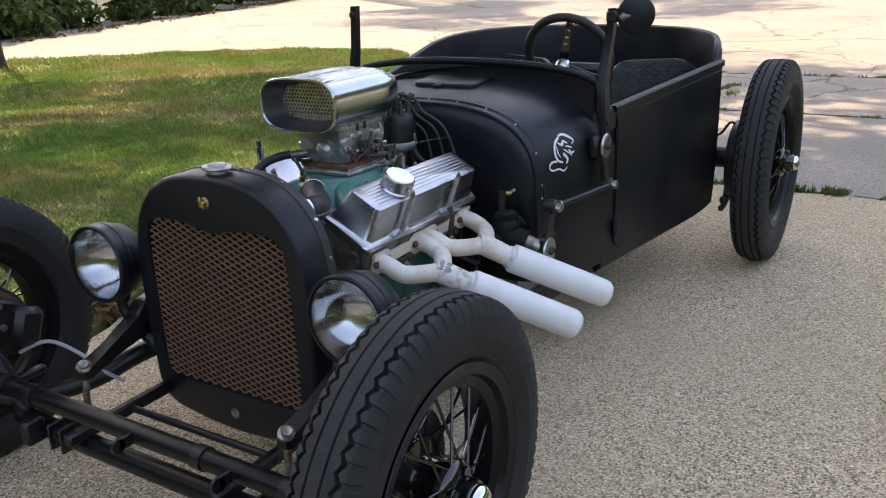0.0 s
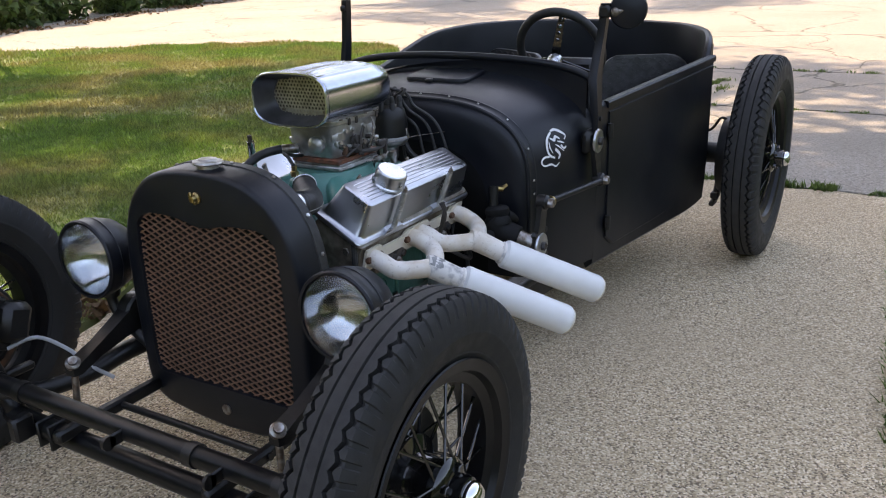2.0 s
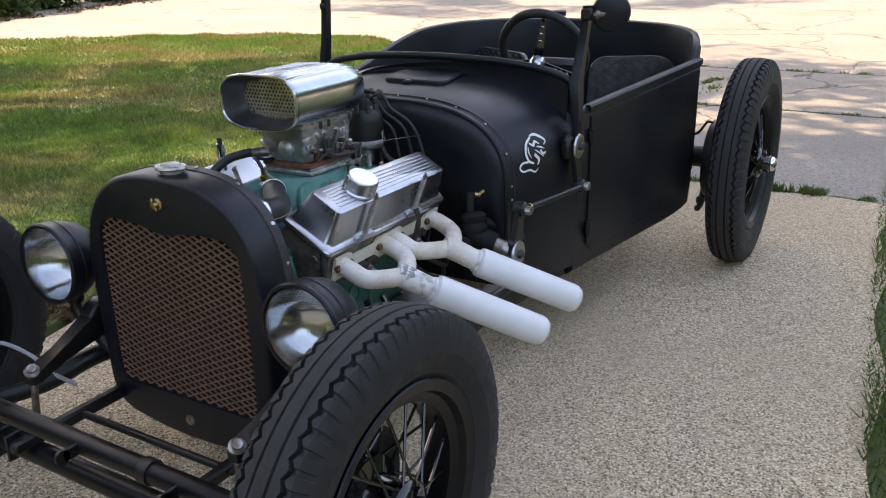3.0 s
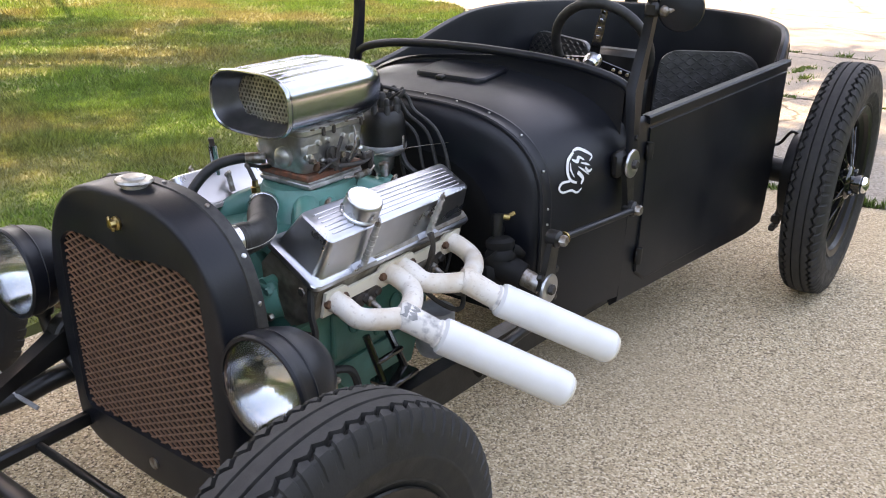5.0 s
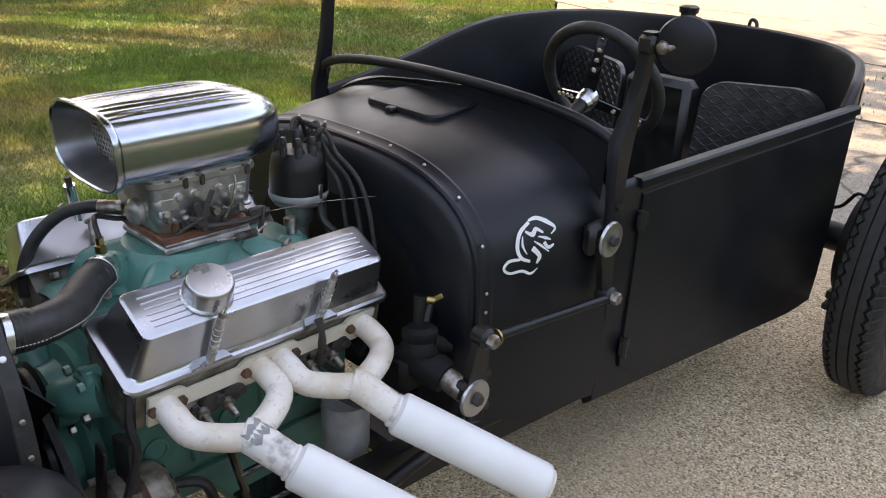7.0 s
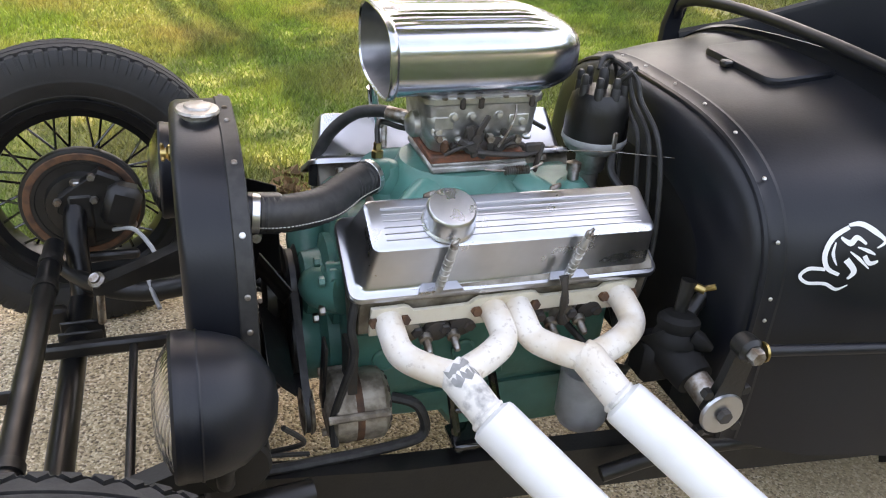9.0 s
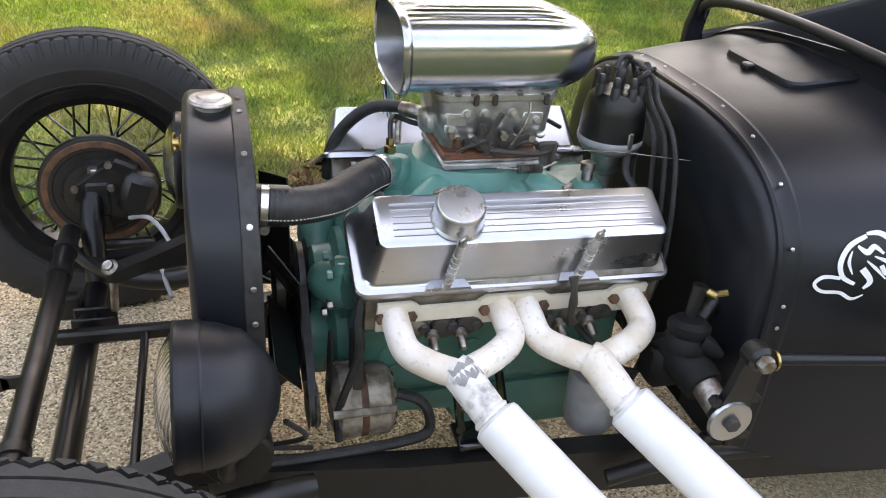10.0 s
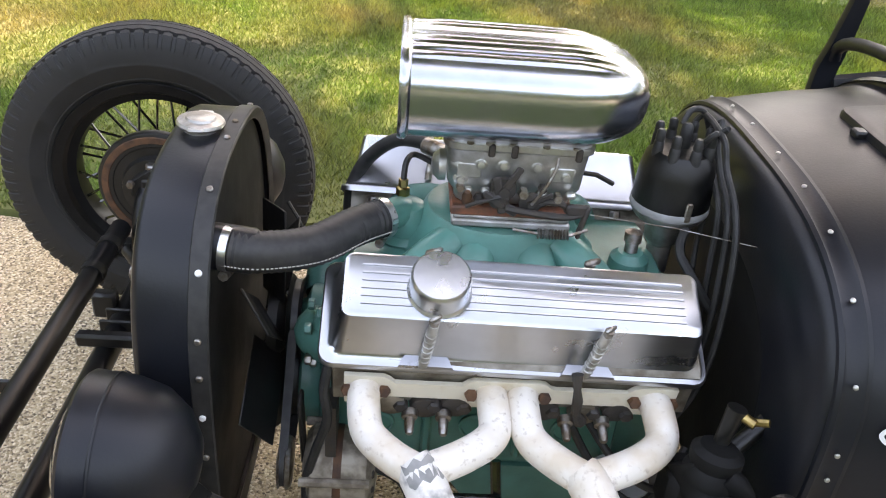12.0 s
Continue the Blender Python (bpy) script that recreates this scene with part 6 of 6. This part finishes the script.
    part("door_rail", G().loft([[(x, y - 0.006, z - 0.014), (x, y - 0.006, z + 0.002), (x, y - 0.002, z + 0.007), (x, y + 0.018, z + 0.007), (x, y + 0.022, z - 0.004)] for x, y, z in rail], True, True, True), BLACK, dr, "folded door top rail")
    for z in (0.632, 0.345):
        part("hinge", G().tube([(1.478, -0.474, z - 0.022), (1.478, -0.474, z + 0.022)], 0.009, 10).box((1.488, -0.471, z), (0.04, 0.008, 0.03), 0.003), FLAT, dr)
    # fuel filler and latch behind the rear edge
    part("rear_deck", G().loft([[(2.70 + 0.10 * k, -0.42 + 0.04 * k, 0.790 - 0.02 * k), (2.74 + 0.10 * k, 0.0, 0.805 - 0.02 * k), (2.70 + 0.10 * k, 0.44 - 0.04 * k, 0.80 - 0.02 * k)] for k in range(4)], False), BLACK, car, "black rear deck edge")
    ff = part("fuel_filler", G().lathe([(0.05, 0), (0.05, 0.008), (0.026, 0.012), (0.026, 0.050), (0.033, 0.052), (0.034, 0.070), (0.026, 0.075), (0.001, 0.075)], (2.80, 0.20, 0.80), (0, 0, 1), 22), FLAT, car, "black fuel filler with cap")
    part("filler_base", G().box((2.80, 0.08, 0.805), (0.10, 0.42, 0.016), 0.004), FLAT, ff)
    part("hook", G().tube([(2.80, -0.02, 0.81), (2.80, -0.025, 0.855), (2.80, -0.045, 0.85), (2.80, -0.05, 0.82)], 0.006, 8, 4), IRON, ff)
    # floor and bulkhead
    part("floor_pan", G().box((1.86, 0, 0.235), (0.90, 0.86, 0.02), 0.004), FLAT, car)


body()


# ---- cockpit ----
def seat_panel(s, a0, a1, label):
    """A tread-plate backrest, leaning back and turned outwards; s: its side, a0 to a1: its reach from the middle."""
    def at(a, z, d=0.0):
        return Vector((2.285 + (a - 0.15) * 0.55 + (z - 0.5) * 0.16 - d, s * a, z))
    ring = []
    for ca, cz, r, q in ((a1 - 0.10, 0.742 - 0.085, 0.085, 0), (a0 + 0.05, 0.742 - 0.05, 0.05, 90), (a0 + 0.02, 0.32, 0.02, 180), (a1 - 0.02, 0.32, 0.02, 270)):
        for j in range(6):
            t = radians(q + 18 * j)
            ring.append((ca + r * math.cos(t), cz + r * math.sin(t)))
    p = part("backrest", G().loft([[at(a, z, -0.02) for a, z in ring], [at(a, z) for a, z in ring], [at((a - (a0 + a1) / 2) * 0.98 + (a0 + a1) / 2, z, 0.004) for a, z in ring]], True, True, True), PLATE, car, label)
    bars = G()
    r, z = 0, 0.34
    while z < 0.735:
        c, a = 0, a0 + 0.012
        while a < a1 - 0.008:
            e = 0.0092
            da, dz = (e, e * 0.62) if (r + c) % 2 else (e, -e * 0.62)
            if inside(np.array([a + 0.006, a - 0.006]), np.array([z + 0.004, z + 0.004]), ring).all():
                p0, p1 = at(a - da, z - dz, 0.005), at(a + da, z + dz, 0.005)
                bars.tube([p0, p0.lerp(p1, 0.5) + Vector((-0.0015, 0, 0)), p1], 0.0026, 5, 0, True, [0.0005, 0.0030, 0.0005])
            a += 0.0185
            c += 1
        z += 0.0150
        r += 1
    part("tread_pattern", bars, PLATE, p)


seat_panel(-1, 0.14, 0.45, "black tread-plate seat back beside the driver door")
seat_panel(1, 0.12, 0.50, "black tread-plate seat back on the passenger side")


def cockpit():
    part("seat_base", G().box((2.08, 0, 0.30), (0.40, 0.92, 0.12), 0.03), FLAT, car, "low black bench seat")
    part("centre_hump", G().box((2.33, 0, 0.50), (0.08, 0.22, 0.46), 0.02), FLAT, car)
    part("tunnel", G().box((1.70, 0.0, 0.30), (0.55, 0.26, 0.14), 0.04), FLAT, car)
    c, n = Vector((1.635, -0.245, 0.842)), Vector((0.80, 0.05, 0.36)).normalized()
    q = n.to_track_quat("Z", "Y")
    ring = [c + q @ Vector((0.135 * math.cos(2 * math.pi * k / 48), 0.135 * math.sin(2 * math.pi * k / 48), 0)) for k in range(49)]
    w = part("steering_wheel", G().tube(ring, 0.0135, 12, 0, False), HOSE, car, "small black three-spoke steering wheel")
    hub = c - n * 0.055
    for a in (100, 220, 340):
        d = q @ Vector((math.cos(radians(a)), math.sin(radians(a)), 0))
        side = q @ Vector((-math.sin(radians(a)), math.cos(radians(a)), 0))
        p0, p1 = hub + d * 0.02, c + d * 0.132
        g = G()
        g.add([p0 - side * 0.014, p0 + side * 0.014, p1 + side * 0.009, p1 - side * 0.009] + [v + n * 0.004 for v in (p0 - side * 0.014, p0 + side * 0.014, p1 + side * 0.009, p1 - side * 0.009)],
              [(0, 1, 2, 3), (7, 6, 5, 4), (0, 4, 5, 1), (1, 5, 6, 2), (2, 6, 7, 3), (3, 7, 4, 0)])
        part("spoke", g, GLOSS, w, "black drilled spoke")
        for t in (0.35, 0.52, 0.69, 0.86):
            part("spoke_hole", G().lathe([(0.0055, -0.001), (0.0062, 0.0), (0.0055, 0.001)], p0.lerp(p1, t) - n * 0.001, -n, 14), CHROME, w)
    part("hub", G().lathe([(0.018, -0.03), (0.022, -0.02), (0.023, 0.0), (0.020, 0.010), (0.010, 0.014)], hub, n, 22), CAPMETAL, w, "chrome wheel hub")
    part("column", G().tube([hub - n * 0.02, hub - n * 0.15], 0.015, 14), FLAT, w, "black steering column")


cockpit()


# ---- steering linkage on the cowl side ----
def linkage():
    a = part("drag_link", G().tube([(1.054, -0.460, 0.524), (1.364, -0.494, 0.510)], 0.0085, 12), BLACK, car, "black steering drag link")
    for x, y, z in ((1.050, -0.460, 0.524), (1.368, -0.494, 0.511)):
        part("joint", G().lathe([(0.018, -0.018), (0.020, -0.010), (0.020, 0.008), (0.014, 0.014)], (x, y + 0.008, z), (0, -1, 0), 20), FLAT, a)
        part("nut", G().hexbolt((x, y - 0.004, z), (0, -1, 0), 0.013, 0.016), STEEL, a)
    part("washer", G().lathe([(0.015, 0), (0.015, 0.004)], (1.066, -0.463, 0.523), (1, -0.05, 0), 14), BRASS, a)

    def arm(p, q, w0, w1, name="pitman_arm"):
        p, q = Vector(p), Vector(q)
        d = (q - p).normalized()
        side = d.cross(Vector((0, 1, 0))).normalized()
        g = G()
        rings = []
        for t, w in ((-0.06, w0 * 0.6), (0.0, w0), (0.5, (w0 + w1) * 0.42), (1.0, w1), (1.06, w1 * 0.6)):
            c = p.lerp(q, t)
            rings.append([c - side * w + Vector((0, -0.007, 0)), c + side * w + Vector((0, -0.007, 0)), c + side * w + Vector((0, 0.007, 0)), c - side * w + Vector((0, 0.007, 0))])
        return part(name, g.loft(rings, True, True, True), FLAT, car, "black steering arm")
    p1 = arm((1.038, -0.440, 0.406), (1.050, -0.448, 0.524), 0.030, 0.018)
    p2 = arm((1.372, -0.466, 0.623), (1.368, -0.478, 0.511), 0.030, 0.016, "idler_arm")
    for p, (x, y, z) in ((p1, (1.038, -0.445, 0.406)), (p2, (1.372, -0.472, 0.623))):
        part("cover_disc", G().lathe([(0.034, 0), (0.036, 0.003), (0.034, 0.008), (0.022, 0.010), (0.014, 0.008)], (x, y, z), (0, -1, 0), 30), POLISH, p, "bright round cover disc")
        part("nut", G().hexbolt((x, y - 0.008, z), (0, -1, 0), 0.012, 0.010), IRON, p)
    for dx, dz in ((-0.03, 0.035), (0.034, 0.034), (-0.03, -0.035), (0.034, -0.034)):
        part("clamp_bolt", G().hexbolt((1.038 + dx, -0.438, 0.408 + dz), (0, -1, 0), 0.009, 0.012), FLAT, p1)
    part("idler_block", G().box((1.372, -0.450, 0.623), (0.085, 0.03, 0.065), 0.010), FLAT, p2)
    g = G().tube([(1.034, -0.43, 0.410), (1.026, -0.385, 0.426)], 0.021, 16)
    part("output_shaft", g, STEEL, car, "bright steering box shaft")
    bx = G().tube([(1.026, -0.390, 0.424), (1.018, -0.34, 0.440), (1.008, -0.31, 0.470)], 0.034, 18, 4, True, [0.030, 0.036, 0.042])
    bx.lathe([(0.036, 0), (0.036, 0.012), (0.030, 0.022), (0.033, 0.030), (0.033, 0.040), (0.024, 0.048)], (1.014, -0.335, 0.460), (0.1, 0.15, 1), 20)
    bx.lathe([(0.016, 0), (0.015, 0.02), (0.007, 0.04)], (1.026, -0.352, 0.482), (0.9, -0.5, -0.55), 12)
    bx.box((0.998, -0.31, 0.42), (0.06, 0.06, 0.08), 0.012)
    part("steering_box", bx, DEEPMATT, car, "dark greasy steering box")
    lv = part("brake_lever", G().tube([(1.016, -0.32, 0.44), (1.022, -0.318, 0.49), (1.034, -0.312, 0.556)], 0.010, 10, 4, True, [0.012, 0.009, 0.013]), FLAT, car, "black brake lever")
    part("brass_fitting", G().tube([(1.040, -0.318, 0.548), (1.052, -0.330, 0.546)], 0.007, 10).tube([(1.052, -0.326, 0.547), (1.066, -0.335, 0.554)], 0.005, 8), BRASS, lv)
    part("steering_column", G().tube([(1.03, -0.31, 0.46), (1.12, -0.27, 0.53)], 0.012, 12), FLAT, car)
    part("side_tube", G().tube([(0.93, -0.335, 0.20), (1.10, -0.345, 0.235), (1.40, -0.36, 0.22)], 0.014, 10, 4), FLAT, car)


linkage()


# ---- decal: plain white shapes on the cowl side ----
def decal():
    def side(x, z):
        k = (x - 1.18) / 0.08
        w, zs, T, n = 0.404 + 0.024 * min(k, 1.0) + 0.014 * max(0.0, k - 1.0), 0.53, 0.777 + 0.009 * k, 2.87
        if z <= zs:
            return w
        return w * (1 - min(1.0, (z - zs) / (T - zs)) ** n) ** (1 / n)
    d = part("decal", strip([(1.262, 0.618), (1.243, 0.605), (1.234, 0.585), (1.238, 0.568), (1.252, 0.560)], [0.003, 0.004, 0.0045, 0.004, 0.003], side), DECAL, car, "white abstract vinyl decal")
    part("stripe", strip([(1.236, 0.566), (1.218, 0.566), (1.209, 0.556), (1.218, 0.547), (1.238, 0.547), (1.252, 0.540), (1.264, 0.547)], [0.003, 0.0035, 0.003, 0.003, 0.0032, 0.003, 0.001], side), DECAL, d)
    part("stripe", strip([(1.262, 0.620), (1.276, 0.622), (1.290, 0.615), (1.302, 0.604), (1.292, 0.596)], [0.002, 0.004, 0.005, 0.003, 0.001], side), DECAL, d)
    part("stripe", strip([(1.252, 0.606), (1.262, 0.600), (1.270, 0.607), (1.280, 0.600)], [0.002, 0.005, 0.004, 0.002], side), DECAL, d)
    part("stripe", strip([(1.258, 0.580), (1.268, 0.566), (1.262, 0.555)], [0.006, 0.005, 0.002], side), DECAL, d)
    part("stripe", strip([(1.278, 0.586), (1.284, 0.577), (1.294, 0.580)], [0.004, 0.004, 0.002], side), DECAL, d)
    part("stripe", strip([(1.246, 0.600), (1.243, 0.586), (1.248, 0.572)], [0.001, 0.003, 0.001], side), DECAL, d)
    part("stripe", strip([(1.270, 0.596), (1.282, 0.592), (1.290, 0.588)], [0.001, 0.0035, 0.001], side), DECAL, d)
    part("stripe", strip([(1.262, 0.590), (1.272, 0.582), (1.284, 0.570)], [0.001, 0.003, 0.001], side), DECAL, d)


def strip(pts, widths, side):
    p, w = spline([Vector((1.158 + (x - 1.209) * 1.27, 0, 0.580 + (z - 0.54) * 1.16)) for x, z in pts], 6, [k * 0.85 for k in widths])
    g = G()
    vs, fs = [], []
    for i, c in enumerate(p):
        d = (p[min(i + 1, len(p) - 1)] - p[max(i - 1, 0)]).normalized()
        nn = Vector((-d.z, 0, d.x))
        for k in (-1, 1):
            q = c + nn * w[i] * k
            vs.append((q.x, -side(q.x, q.z) - 0.0022, q.z))
    for i in range(len(p) - 1):
        fs.append((2 * i, 2 * i + 1, 2 * i + 3, 2 * i + 2))
    return g.add(vs, fs)


decal()
